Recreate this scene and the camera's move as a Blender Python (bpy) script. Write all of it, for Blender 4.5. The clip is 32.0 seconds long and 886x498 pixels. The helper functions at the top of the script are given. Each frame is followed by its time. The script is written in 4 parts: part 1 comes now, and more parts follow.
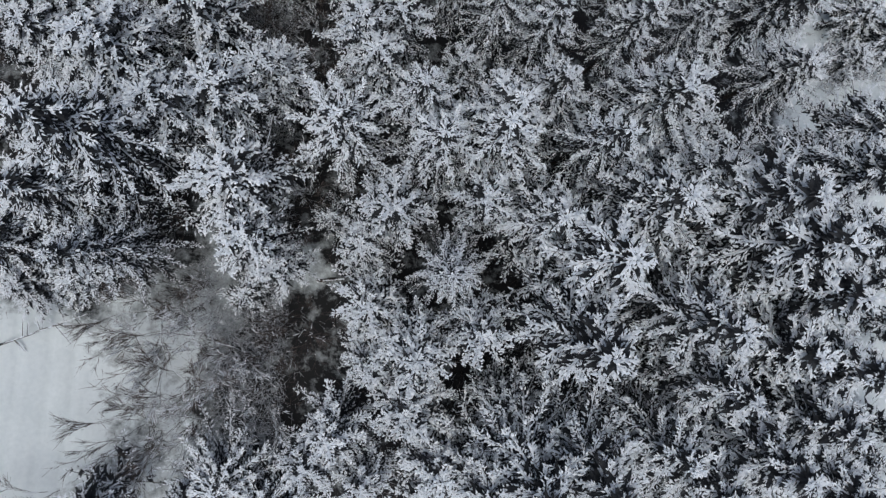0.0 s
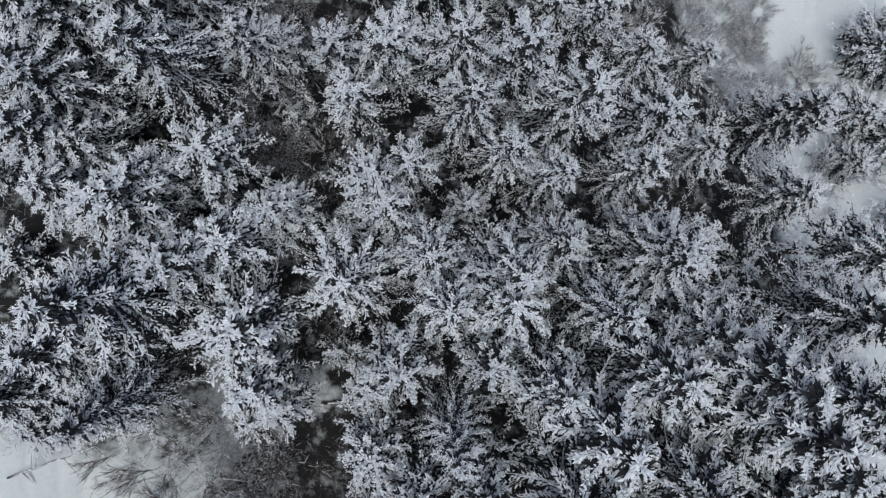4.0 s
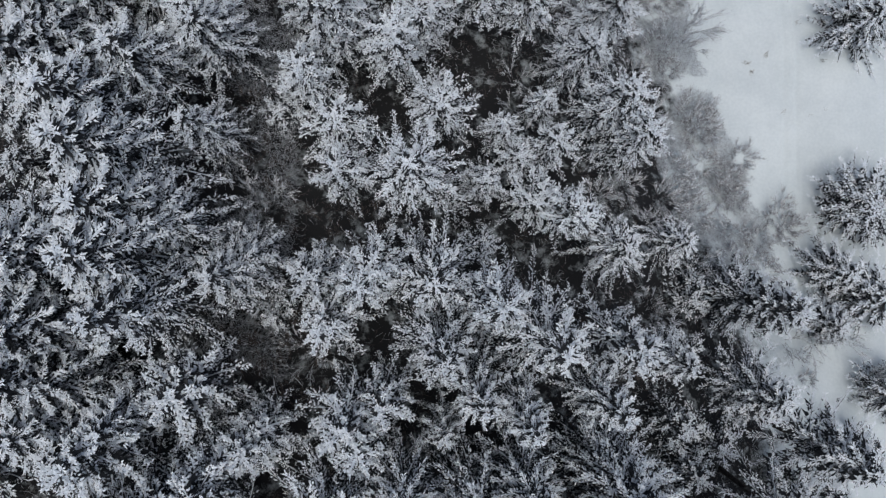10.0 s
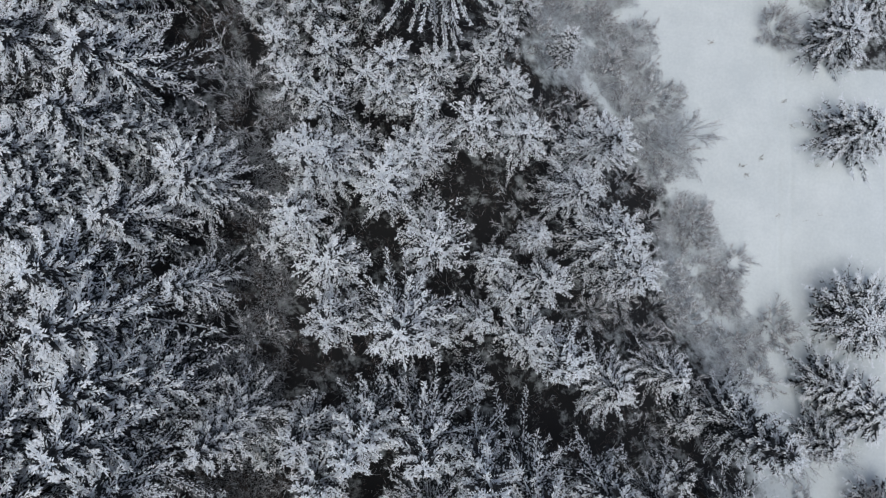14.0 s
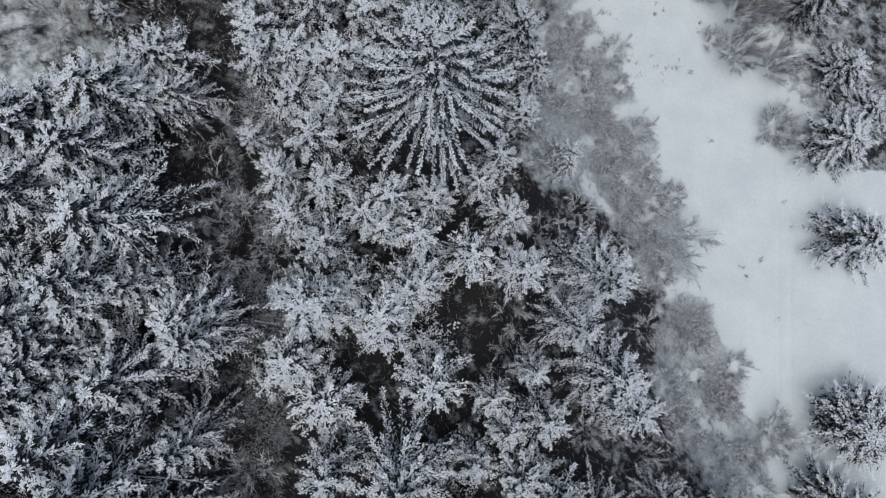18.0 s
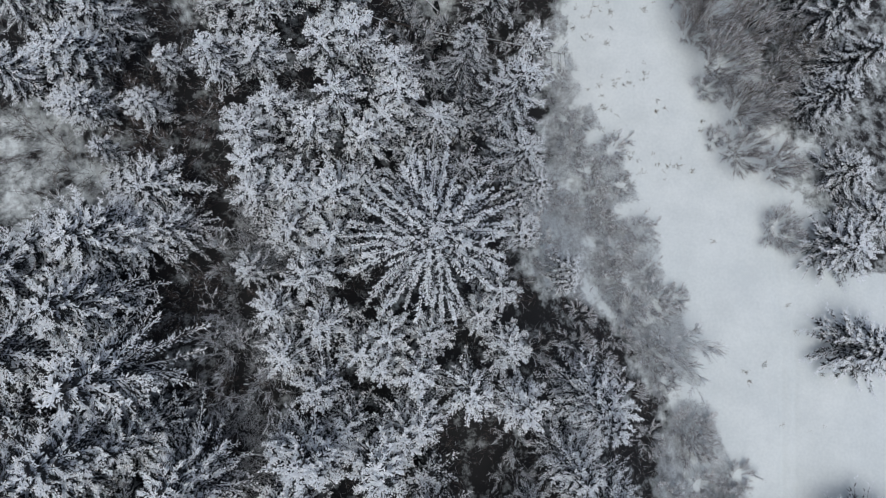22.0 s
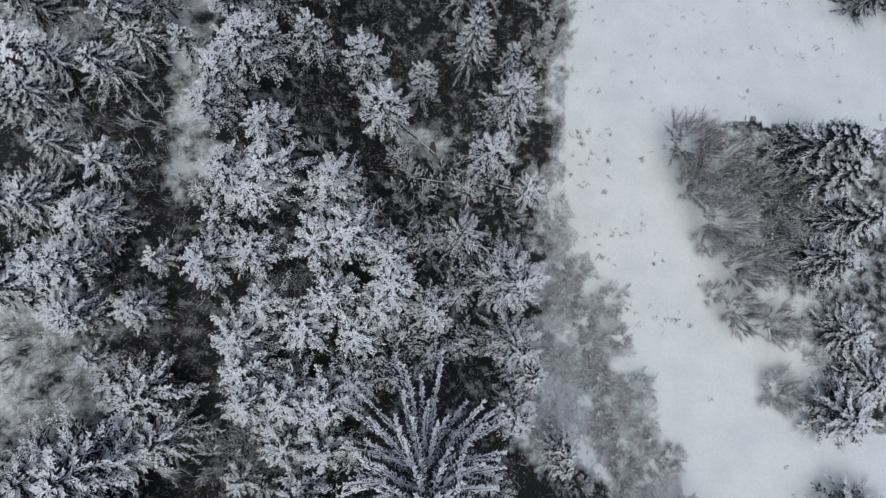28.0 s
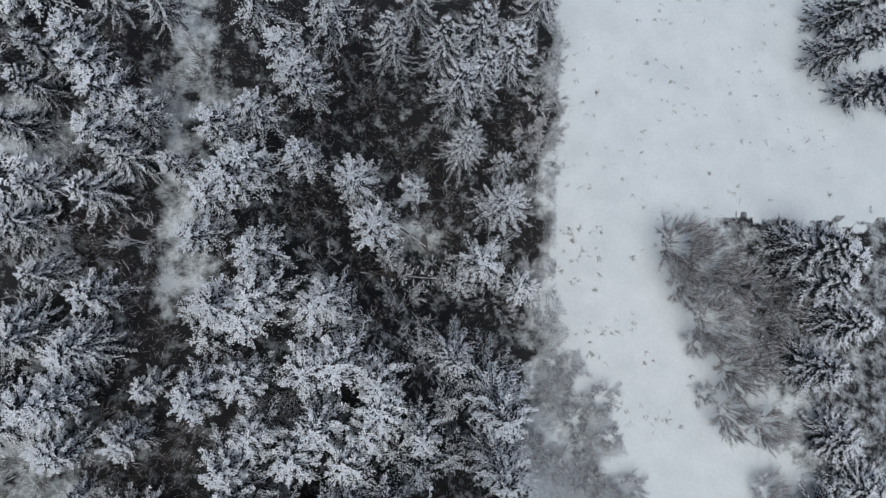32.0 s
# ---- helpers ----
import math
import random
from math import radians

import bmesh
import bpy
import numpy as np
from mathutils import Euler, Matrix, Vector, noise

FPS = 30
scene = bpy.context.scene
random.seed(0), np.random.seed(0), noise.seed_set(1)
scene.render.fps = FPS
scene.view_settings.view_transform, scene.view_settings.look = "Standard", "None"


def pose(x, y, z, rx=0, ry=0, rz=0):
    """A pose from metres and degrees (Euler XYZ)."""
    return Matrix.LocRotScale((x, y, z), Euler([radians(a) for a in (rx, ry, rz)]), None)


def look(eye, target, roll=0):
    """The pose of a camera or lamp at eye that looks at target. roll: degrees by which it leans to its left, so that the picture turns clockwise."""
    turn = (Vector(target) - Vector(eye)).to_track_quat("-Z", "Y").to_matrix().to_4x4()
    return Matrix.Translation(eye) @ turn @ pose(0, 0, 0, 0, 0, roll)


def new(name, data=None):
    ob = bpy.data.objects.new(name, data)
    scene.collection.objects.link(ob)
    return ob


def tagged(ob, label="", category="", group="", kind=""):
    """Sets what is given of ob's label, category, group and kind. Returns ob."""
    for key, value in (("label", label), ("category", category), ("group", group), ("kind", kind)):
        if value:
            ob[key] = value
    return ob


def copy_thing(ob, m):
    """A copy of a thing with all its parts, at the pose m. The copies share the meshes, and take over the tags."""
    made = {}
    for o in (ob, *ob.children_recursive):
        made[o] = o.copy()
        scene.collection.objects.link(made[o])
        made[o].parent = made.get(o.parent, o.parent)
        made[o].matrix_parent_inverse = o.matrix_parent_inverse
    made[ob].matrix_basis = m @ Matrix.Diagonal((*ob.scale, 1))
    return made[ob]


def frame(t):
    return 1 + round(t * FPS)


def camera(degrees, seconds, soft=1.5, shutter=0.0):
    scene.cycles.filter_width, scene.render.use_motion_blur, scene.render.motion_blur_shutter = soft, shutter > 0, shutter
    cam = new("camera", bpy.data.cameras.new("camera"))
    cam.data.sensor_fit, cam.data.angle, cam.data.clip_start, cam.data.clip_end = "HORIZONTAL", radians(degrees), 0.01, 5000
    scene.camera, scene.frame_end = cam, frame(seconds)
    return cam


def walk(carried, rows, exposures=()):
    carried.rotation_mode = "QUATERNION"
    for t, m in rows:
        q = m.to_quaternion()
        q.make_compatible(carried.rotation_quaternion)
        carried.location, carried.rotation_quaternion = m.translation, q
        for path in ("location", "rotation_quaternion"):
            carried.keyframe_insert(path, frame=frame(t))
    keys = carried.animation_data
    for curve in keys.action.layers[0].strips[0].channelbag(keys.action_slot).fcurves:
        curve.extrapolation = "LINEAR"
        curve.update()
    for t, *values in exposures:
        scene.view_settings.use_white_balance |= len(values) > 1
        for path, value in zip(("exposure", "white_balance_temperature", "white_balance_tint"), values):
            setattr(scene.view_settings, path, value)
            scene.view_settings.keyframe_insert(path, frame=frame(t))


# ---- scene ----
cam = camera(68.0, 32.0, soft=1.3)
METRES, EYE, TILT, LEAN, TURN = 60.0, 48.0, -92.3, -2.5, 0.0
ROWS = [
    (0.0, 0.0, 0.0, 0.0, 0.0, 0.0, 0.0),
    (0.5, -0.001, -0.0001, 0.0103, -0.0, 0.05, -0.03),
    (1.0, -0.002, -0.0018, 0.022, 0.02, 0.13, -0.06),
    (1.5, -0.0032, -0.0046, 0.0344, 0.05, 0.25, -0.09),
    (2.0, -0.004, -0.0076, 0.0477, 0.06, 0.36, -0.1),
    (2.5, -0.0042, -0.0088, 0.0615, 0.08, 0.49, -0.11),
    (3.0, -0.0042, -0.0084, 0.0751, 0.09, 0.57, -0.12),
    (3.5, -0.0043, -0.008, 0.0888, 0.07, 0.64, -0.14),
    (5.5, 0.0026, -0.0018, 0.1484, -0.0, 0.7, -0.25),
    (6.0, 0.0042, 0.0003, 0.1626, -0.03, 0.72, -0.27),
    (6.5, 0.0057, 0.0021, 0.1773, -0.06, 0.75, -0.29),
    (7.0, 0.0073, 0.0031, 0.1925, -0.09, 0.8, -0.31),
    (7.5, 0.0091, 0.0018, 0.2067, -0.11, 0.85, -0.32),
    (8.0, 0.0102, -0.0008, 0.2206, -0.15, 0.96, -0.32),
    (8.5, 0.0115, -0.0042, 0.2356, -0.17, 0.97, -0.33),
    (9.0, 0.0124, -0.0076, 0.2498, -0.18, 1.04, -0.32),
    (9.5, 0.0134, -0.0115, 0.2648, -0.17, 1.08, -0.35),
    (10.0, 0.0135, -0.0143, 0.2807, -0.18, 1.09, -0.46),
    (10.5, 0.0136, -0.0168, 0.2962, -0.2, 1.16, -0.69),
    (11.0, 0.0149, -0.0188, 0.3116, -0.14, 1.21, -0.83),
    (11.5, 0.0157, -0.0198, 0.3268, -0.13, 1.29, -0.87),
    (12.0, 0.0162, -0.0191, 0.342, -0.15, 1.39, -0.88),
    (12.5, 0.0177, -0.0188, 0.3587, -0.11, 1.37, -0.86),
    (13.0, 0.0177, -0.0173, 0.3738, -0.18, 1.47, -0.85),
    (13.5, 0.018, -0.0165, 0.3898, -0.22, 1.48, -0.84),
    (14.0, 0.0184, -0.016, 0.4063, -0.26, 1.5, -0.86),
    (14.5, 0.0194, -0.0155, 0.4223, -0.21, 1.46, -0.89),
    (16.5, 0.0189, -0.0137, 0.4872, -0.28, 1.58, -1.01),
    (17.0, 0.0191, -0.0142, 0.5026, -0.26, 1.66, -1.02),
    (17.5, 0.019, -0.0145, 0.5175, -0.3, 1.75, -1.04),
    (18.0, 0.0179, -0.0134, 0.533, -0.35, 1.81, -1.06),
    (18.5, 0.0188, -0.0124, 0.5486, -0.28, 1.92, -1.07),
    (19.0, 0.0188, -0.0121, 0.5646, -0.28, 1.94, -1.07),
    (19.5, 0.0183, -0.0116, 0.5795, -0.28, 2.02, -1.08),
    (20.0, 0.0181, -0.0117, 0.5955, -0.29, 2.05, -1.09),
    (20.5, 0.0185, -0.0113, 0.6109, -0.23, 2.16, -1.07),
    (21.0, 0.0181, -0.0103, 0.6265, -0.22, 2.21, -1.09),
    (21.5, 0.0179, -0.0092, 0.6426, -0.24, 2.33, -1.08),
    (22.0, 0.0177, -0.008, 0.6595, -0.27, 2.34, -1.1),
    (22.5, 0.0183, -0.0078, 0.6777, -0.23, 2.3, -1.12),
    (23.0, 0.0183, -0.0075, 0.695, -0.27, 2.36, -1.14),
    (23.5, 0.0182, -0.0058, 0.7103, -0.29, 2.51, -1.14),
    (24.0, 0.0177, -0.0049, 0.7263, -0.26, 2.5, -1.16),
    (24.5, 0.0174, -0.0049, 0.7424, -0.22, 2.47, -1.19),
    (25.0, 0.0173, -0.0069, 0.7598, -0.21, 2.4, -1.21),
    (25.5, 0.0169, -0.0087, 0.7772, -0.17, 2.38, -1.25),
    (27.5, 0.0184, -0.0103, 0.8464, -0.23, 2.38, -1.3),
    (28.0, 0.0196, -0.0084, 0.8638, -0.26, 2.4, -1.29),
    (28.5, 0.0199, -0.0074, 0.8792, -0.3, 2.48, -1.29),
    (29.0, 0.0201, -0.0075, 0.896, -0.33, 2.46, -1.31),
    (29.5, 0.0205, -0.0097, 0.9117, -0.36, 2.42, -1.31),
    (30.0, 0.0206, -0.0119, 0.927, -0.41, 2.56, -1.3),
    (30.5, 0.0217, -0.014, 0.9458, -0.45, 2.46, -1.34),
    (31.0, 0.0224, -0.0141, 0.961, -0.49, 2.59, -1.31),
    (31.5, 0.0238, -0.0134, 0.9778, -0.49, 2.58, -1.32),
    (32.0, 0.025, -0.0137, 0.9935, -0.51, 2.62, -1.33),
]
walk(cam, [(t, pose(0, 0, EYE, TILT, LEAN, TURN) @ pose(METRES * x, METRES * y, METRES * z, 90 + pitch, roll, yaw)) for t, x, y, z, yaw, pitch, roll in ROWS])


# ---- world, sun, exposure ----
world = bpy.data.worlds.new("overcast_sky")
world.use_nodes = True
scene.world = world
wn = world.node_tree
sky = wn.nodes.new("ShaderNodeTexSky")
sky.sky_type, sky.sun_disc = "NISHITA", False
sky.sun_elevation, sky.sun_rotation = radians(79), radians(211)
sky.air_density, sky.dust_density, sky.ozone_density = 1.0, 4.0, 1.0
wn.links.new(sky.outputs[0], wn.nodes["Background"].inputs[0])
wn.nodes["Background"].inputs[1].default_value = 0.09
sun = new("sun", bpy.data.lights.new("sun", "SUN"))
sun.data.energy, sun.data.angle, sun.data.color = 1.1, radians(50), (0.875, 0.97, 0.985)
sun.matrix_world = look((0, 0, 90), (3, 5, 60))


# ---- materials ----
def material(name, dark, light, scale, rough=0.8, bump=0.3, fine=8.0, spread=0.0, coords="Object"):
    """Two tones mixed by coarse and fine noise, with relief; spread varies it from object to object."""
    m = bpy.data.materials.new(name)
    m.use_nodes = True
    n, l = m.node_tree.nodes, m.node_tree.links
    out = n["Principled BSDF"]
    out.inputs["Roughness"].default_value = rough
    out.inputs["Specular IOR Level"].default_value = 0.25
    co = n.new("ShaderNodeTexCoord")
    a, b = n.new("ShaderNodeTexNoise"), n.new("ShaderNodeTexNoise")
    a.inputs["Scale"].default_value, b.inputs["Scale"].default_value = scale, scale * fine
    a.inputs["Detail"].default_value, b.inputs["Detail"].default_value = 4, 3
    for k in (a, b):
        l.new(co.outputs[coords], k.inputs["Vector"])
    mix = n.new("ShaderNodeMath")
    mix.operation = "MULTIPLY_ADD"
    l.new(a.outputs[0], mix.inputs[0])
    mix.inputs[1].default_value = 0.6
    half = n.new("ShaderNodeMath")
    half.operation = "MULTIPLY"
    l.new(b.outputs[0], half.inputs[0])
    half.inputs[1].default_value = 0.4
    l.new(half.outputs[0], mix.inputs[2])
    ramp = n.new("ShaderNodeValToRGB")
    ramp.color_ramp.elements[0].position, ramp.color_ramp.elements[1].position = 0.36, 0.64
    ramp.color_ramp.elements[0].color, ramp.color_ramp.elements[1].color = (*dark, 1), (*light, 1)
    l.new(mix.outputs[0], ramp.inputs[0])
    hsv = n.new("ShaderNodeHueSaturation")
    info = n.new("ShaderNodeObjectInfo")
    vary = n.new("ShaderNodeMapRange")
    vary.inputs[3].default_value, vary.inputs[4].default_value = 1 - spread, 1 + spread * 0.4
    l.new(info.outputs["Random"], vary.inputs[0])
    l.new(vary.outputs[0], hsv.inputs["Value"])
    l.new(ramp.outputs[0], hsv.inputs["Color"])
    l.new(hsv.outputs[0], out.inputs["Base Color"])
    bp = n.new("ShaderNodeBump")
    bp.inputs["Strength"].default_value, bp.inputs["Distance"].default_value = bump, 0.05
    l.new(mix.outputs[0], bp.inputs["Height"])
    l.new(bp.outputs[0], out.inputs["Normal"])
    return m


SNOW = material("tree_snow", (0.81, 0.845, 0.895), (0.93, 0.95, 0.975), 5.0, 0.75, 0.25, 6.0, 0.10)
# for the needles, and for the dark blades that deepen shade in the crowns
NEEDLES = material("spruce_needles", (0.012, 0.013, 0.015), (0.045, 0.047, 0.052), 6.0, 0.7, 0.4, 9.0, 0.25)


def island_tones(m, low):
    """Each shoot carries its own amount of frost."""
    n, l = m.node_tree.nodes, m.node_tree.links
    out = n["Principled BSDF"]
    base = out.inputs["Base Color"].links[0].from_socket
    geo, span, tone = n.new("ShaderNodeNewGeometry"), n.new("ShaderNodeMapRange"), n.new("ShaderNodeHueSaturation")
    span.inputs[3].default_value, span.inputs[4].default_value = low, 1.05
    l.new(geo.outputs["Random Per Island"], span.inputs[0])
    l.new(span.outputs[0], tone.inputs["Value"])
    l.new(base, tone.inputs["Color"])
    l.new(tone.outputs[0], out.inputs["Base Color"])


island_tones(SNOW, 0.80)
BARK = material("bark", (0.03, 0.025, 0.022), (0.12, 0.10, 0.09), 6.0, 0.9, 0.6, 8.0, 0.2)
TWIG = material("bare_twigs", (0.045, 0.036, 0.033), (0.17, 0.14, 0.13), 3.0, 0.85, 0.3, 8.0, 0.3)
BUSH = material("bush_twigs", (0.16, 0.148, 0.148), (0.40, 0.385, 0.39), 3.0, 0.85, 0.3, 8.0, 0.25)
FROST = material("frosted_twigs", (0.25, 0.25, 0.26), (0.6, 0.62, 0.65), 4.0, 0.8, 0.3, 8.0, 0.25)
BROWN = material("brown_twigs", (0.12, 0.105, 0.10), (0.34, 0.30, 0.285), 3.0, 0.85, 0.3, 8.0, 0.25)
STRAW = material("dry_grass", (0.06, 0.05, 0.035), (0.24, 0.2, 0.15), 3.0, 0.9, 0.3, 8.0)


# ---- the hillside ----
GULLY_Y = (-5, 5, 18, 40, 57, 64, 80)
GULLY_X = (31, 29, 25, 16.5, 4, 1.5, 0)
GULLY_DEEP = (0.5, 1.4, 4.8, 4.5, 8.0, 6.8, 5.5)


def ground(x, y):
    """Height of the hillside: it falls away ahead and to the right, into a gully that winds from the meadow to the brook."""
    g = 11.9 - 0.147 * 90 * math.tanh(x / 90) - 0.234 * (40 + 110 * math.tanh((y - 40) / 110))
    axis_x, deep = float(np.interp(y, GULLY_Y, GULLY_X)), float(np.interp(y, GULLY_Y, GULLY_DEEP))
    return g - deep * math.exp(-((x - axis_x) / (12.5 if x > axis_x else 8.5)) ** 2)


def lane(y):
    """Where the ruts in the meadow run."""
    return 30.0 + 0.12 * math.sin(y / 4)


def relief(x, y):
    z = 0.22 * noise.noise((x * 0.25, y * 0.25, 3)) + 0.07 * noise.noise((x * 0.9, y * 0.9, 7))
    if y < -3 and -23 < x < -13:
        for off in (-20.6, -19.3, -17.9, -16.8):
            z -= 0.09 * math.exp(-((x - off - 0.15 * math.sin(y * 0.6)) / 0.2) ** 2)
    if 8 < y < 62:
        for off in (-0.45, 0.45):
            d = x - lane(y) - off
            z -= 0.17 * math.exp(-(d / 0.17) ** 2) * (0.7 + 0.6 * noise.noise((x, y * 1.5, 1)))
    return z


def axis(lo, hi, step, far):
    a = list(np.arange(lo, hi + step / 2, step))
    d, left, right = step, [], []
    while d < far:
        d *= 1.6
        left.insert(0, lo - d)
        right.append(hi + d)
    return left + a + right


EDGE_Y = (4, 10, 16, 22, 25, 26.5, 32, 35, 37, 43, 47, 56, 65, 80)
EDGE_X = (25, 25, 23, 19.5, 21, 21.5, 19.5, 17, 11, 11, 13, 13.4, 13.8, 14.5)
MEADOW_Y = (13, 20, 25, 31, 37.5, 45, 51, 57, 60, 68, 77)
MEADOW_X = (28.4, 27.9, 25.4, 23.5, 22, 19.4, 16.5, 14.2, 14.1, 14, 14.6)
FAR_Y = (20, 33, 40.5, 43, 48.6, 50.6, 55, 58, 62, 63.6, 65)
FAR_X = (33.2, 32.6, 29.5, 28.8, 27.6, 24.9, 23.3, 22.5, 21.8, 23, 42)


# x, y, radius, darkening: high values paint tree shade into the clearing's snow
CLEARINGS = ((-19.5, -9, 6.5, 0.0), (-13.5, -7, 5.0, 0.36), (-10.5, -4, 4, 0.4), (-12, -12, 4, 0.42), (-22.5, 44, 7, 0.47), (2, 60.5, 2.4, 0.44), (-5.5, -2.5, 2.5, 0.42), (-14.2, 59, 3, 0.52), (-15.2, 70, 4.5, 0.5), (-25, 67, 4, 0.45))


def litter_shade(x, y):
    """How much twigs, leaves and painted shade darken the snow: in the forest and its clearings, little in the meadow's
    margins, none in its middle.
    """
    edge, near, far = np.interp(y, EDGE_Y, EDGE_X), np.interp(y, MEADOW_Y, MEADOW_X), np.interp(y, FAR_Y, FAR_X)
    wx = x + 1.8 * noise.noise((x * 0.3, y * 0.3, 5)) + 1.0 * noise.noise((x * 0.9, y * 0.9, 4))
    wy = y + 1.8 * noise.noise((x * 0.3, y * 0.3, 15)) + 1.0 * noise.noise((x * 0.9, y * 0.9, 14))
    if wx < edge:
        amount = min(0.64, 0.36 + (edge - wx) * 0.15)
        for cx, cy, cr, low in CLEARINGS:
            k = min(1, max(0, math.hypot(wx - cx, wy - cy) / cr - 0.4) / 0.6)
            amount = min(amount, low + (0.64 - low) * k)
        if 52 < y < 84:
            amount = min(amount, 0.42 + 0.2 * max(0, abs(wx + 14.3 + 0.04 * (y - 60)) - 0.5) + 0.3 * max(0, (56 - wy) / 4))
        return amount
    if wx < near:
        return 0.08 + 0.30 * min(1.0, (near - wx) / 2.4)
    if wx > far and wy < 63.5 - 0.02 * (x - 24):
        return min(0.56, 0.06 + (wx - far) * 0.08) if y > 38 else 0.2
    return 0.0


def build_ground():
    xs = [x for x in axis(-42, 24, 0.6, 1800) if x < -22] + list(np.arange(-22, -15, 0.15)) + list(np.arange(-15, 24, 0.6)) + list(np.arange(24, 34, 0.15)) + [x for x in axis(34, 48, 0.6, 1800) if x > 34]
    ys = axis(-32, 100, 0.5, 1800)
    verts = [(x, y, ground(x, y) + relief(x, y)) for y in ys for x in xs]
    w = len(xs)
    faces = [(j * w + i, j * w + i + 1, j * w + w + i + 1, j * w + w + i) for j in range(len(ys) - 1) for i in range(w - 1)]
    me = bpy.data.meshes.new("ground")
    me.from_pydata(verts, [], faces)
    me.attributes.new("litter_shade", "FLOAT", "POINT").data.foreach_set("value", [litter_shade(x, y) for x, y, z in verts])
    me.shade_smooth()
    me.materials.append(GROUND_SNOW)
    return tagged(new("ground", me), "snow-covered hillside with faint ruts, twig and leaf cover, and painted forest shade", "ground", kind="structure")


def ground_material():
    m = material("ground_snow", (0.66, 0.705, 0.715), (0.77, 0.81, 0.815), 0.35, 0.7, 0.35, 14.0)
    n, l = m.node_tree.nodes, m.node_tree.links
    out = n["Principled BSDF"]
    snow = out.inputs["Base Color"].links[0].from_socket
    at, co, speck, add, cut, mix = (n.new("ShaderNode" + k) for k in ("Attribute", "TexCoord", "TexNoise", "Math", "MapRange", "MixRGB"))
    at.attribute_name = "litter_shade"
    speck.inputs["Scale"].default_value, speck.inputs["Detail"].default_value, speck.inputs["Roughness"].default_value = 0.9, 9, 0.72
    l.new(co.outputs["Object"], speck.inputs["Vector"])
    l.new(at.outputs["Fac"], add.inputs[0])
    l.new(speck.outputs[0], add.inputs[1])
    l.new(add.outputs[0], cut.inputs[0])
    cut.inputs[1].default_value, cut.inputs[2].default_value = 0.86, 1.12
    l.new(cut.outputs[0], mix.inputs[0])
    l.new(snow, mix.inputs[1])
    # leaf litter, taken near black so the colour holds the forest gaps' shade
    mix.inputs[2].default_value = (0.017, 0.016, 0.017, 1)
    l.new(mix.outputs[0], out.inputs["Base Color"])
    return m


GROUND_SNOW = ground_material()
build_ground()


# ---- growing things ----
rnd = random.Random(11)


class Shape:
    """Collects loose triangles for one mesh."""

    def __init__(self):
        self.v, self.f = [], []

    def tuft(self, p, d, length, width):
        """A blunt clump of frosted needles along d."""
        x = d.cross(Vector((0, 0, 1)))
        x = x.normalized() * width if x.length > 1e-4 else Vector((width, 0, 0))
        i = len(self.v)
        m = p + d * (length * 0.38) + Vector((0, 0, width * 0.5))
        self.v += [p, m - x, m + x, p + d * length - Vector((0, 0, width * 0.5))]
        self.f += [(i, i + 2, i + 1), (i + 1, i + 2, i + 3)]

    def lump(self, p, d, length, width, height):
        """A small ridge of snow along d, highest along its middle."""
        side = d.cross(Vector((0, 0, 1)))
        if side.length < 1e-4:
            side = Vector((1, 0, 0))
        side.normalize()
        i, m, tip = len(self.v), p + d * (length * 0.45), Vector((0, 0, height))
        self.v += [p, m - side * width - tip * rnd.uniform(0, 1.6), p + d * length - tip * rnd.uniform(0, 0.8), m + side * width - tip * rnd.uniform(0, 1.6)]
        self.f += [(i, i + 2, i + 1), (i, i + 3, i + 2)]

    def blade(self, p, d, length, width, sag):
        """A flat spray of needles along d."""
        side = d.cross(Vector((0, 0, 1)))
        if side.length < 1e-4:
            side = Vector((1, 0, 0))
        side.normalize()
        i, low = len(self.v), p - Vector((0, 0, sag))
        self.v += [low - side * width, p + d * length, low + side * width]
        self.f += [(i, i + 1, i + 2)]

    def tube(self, pts, r0, r1, sides=3):
        i0 = len(self.v)
        for k, p in enumerate(pts):
            d = (pts[min(k + 1, len(pts) - 1)] - pts[max(k - 1, 0)]).normalized()
            a = d.orthogonal().normalized()
            b = d.cross(a)
            r = r0 + (r1 - r0) * k / (len(pts) - 1)
            for s in range(sides):
                t = 2 * math.pi * s / sides
                self.v.append(p + a * (r * math.cos(t)) + b * (r * math.sin(t)))
        for k in range(len(pts) - 1):
            for s in range(sides):
                a, b = i0 + k * sides + s, i0 + k * sides + (s + 1) % sides
                self.f.append((a, b, b + sides, a + sides))

    def mesh(self, name, mat, smooth=True):
        me = bpy.data.meshes.new(name)
        me.from_pydata([tuple(v) for v in self.v], [], self.f)
        if smooth:
            me.shade_smooth()
        me.materials.append(mat)
        return me


def part(name, me, parent, label=""):
    ob = new(name, me)
    ob.parent = parent
    return tagged(ob, label)


UP = Vector((0, 0, 1))


def tangent(at, s):
    d = at(min(1.0, s + 0.05)) - at(max(0.0, s - 0.05))
    return d.normalized()


def sideways(d):
    side = d.cross(UP)
    return side.normalized() if side.length > 1e-4 else Vector((1, 0, 0))


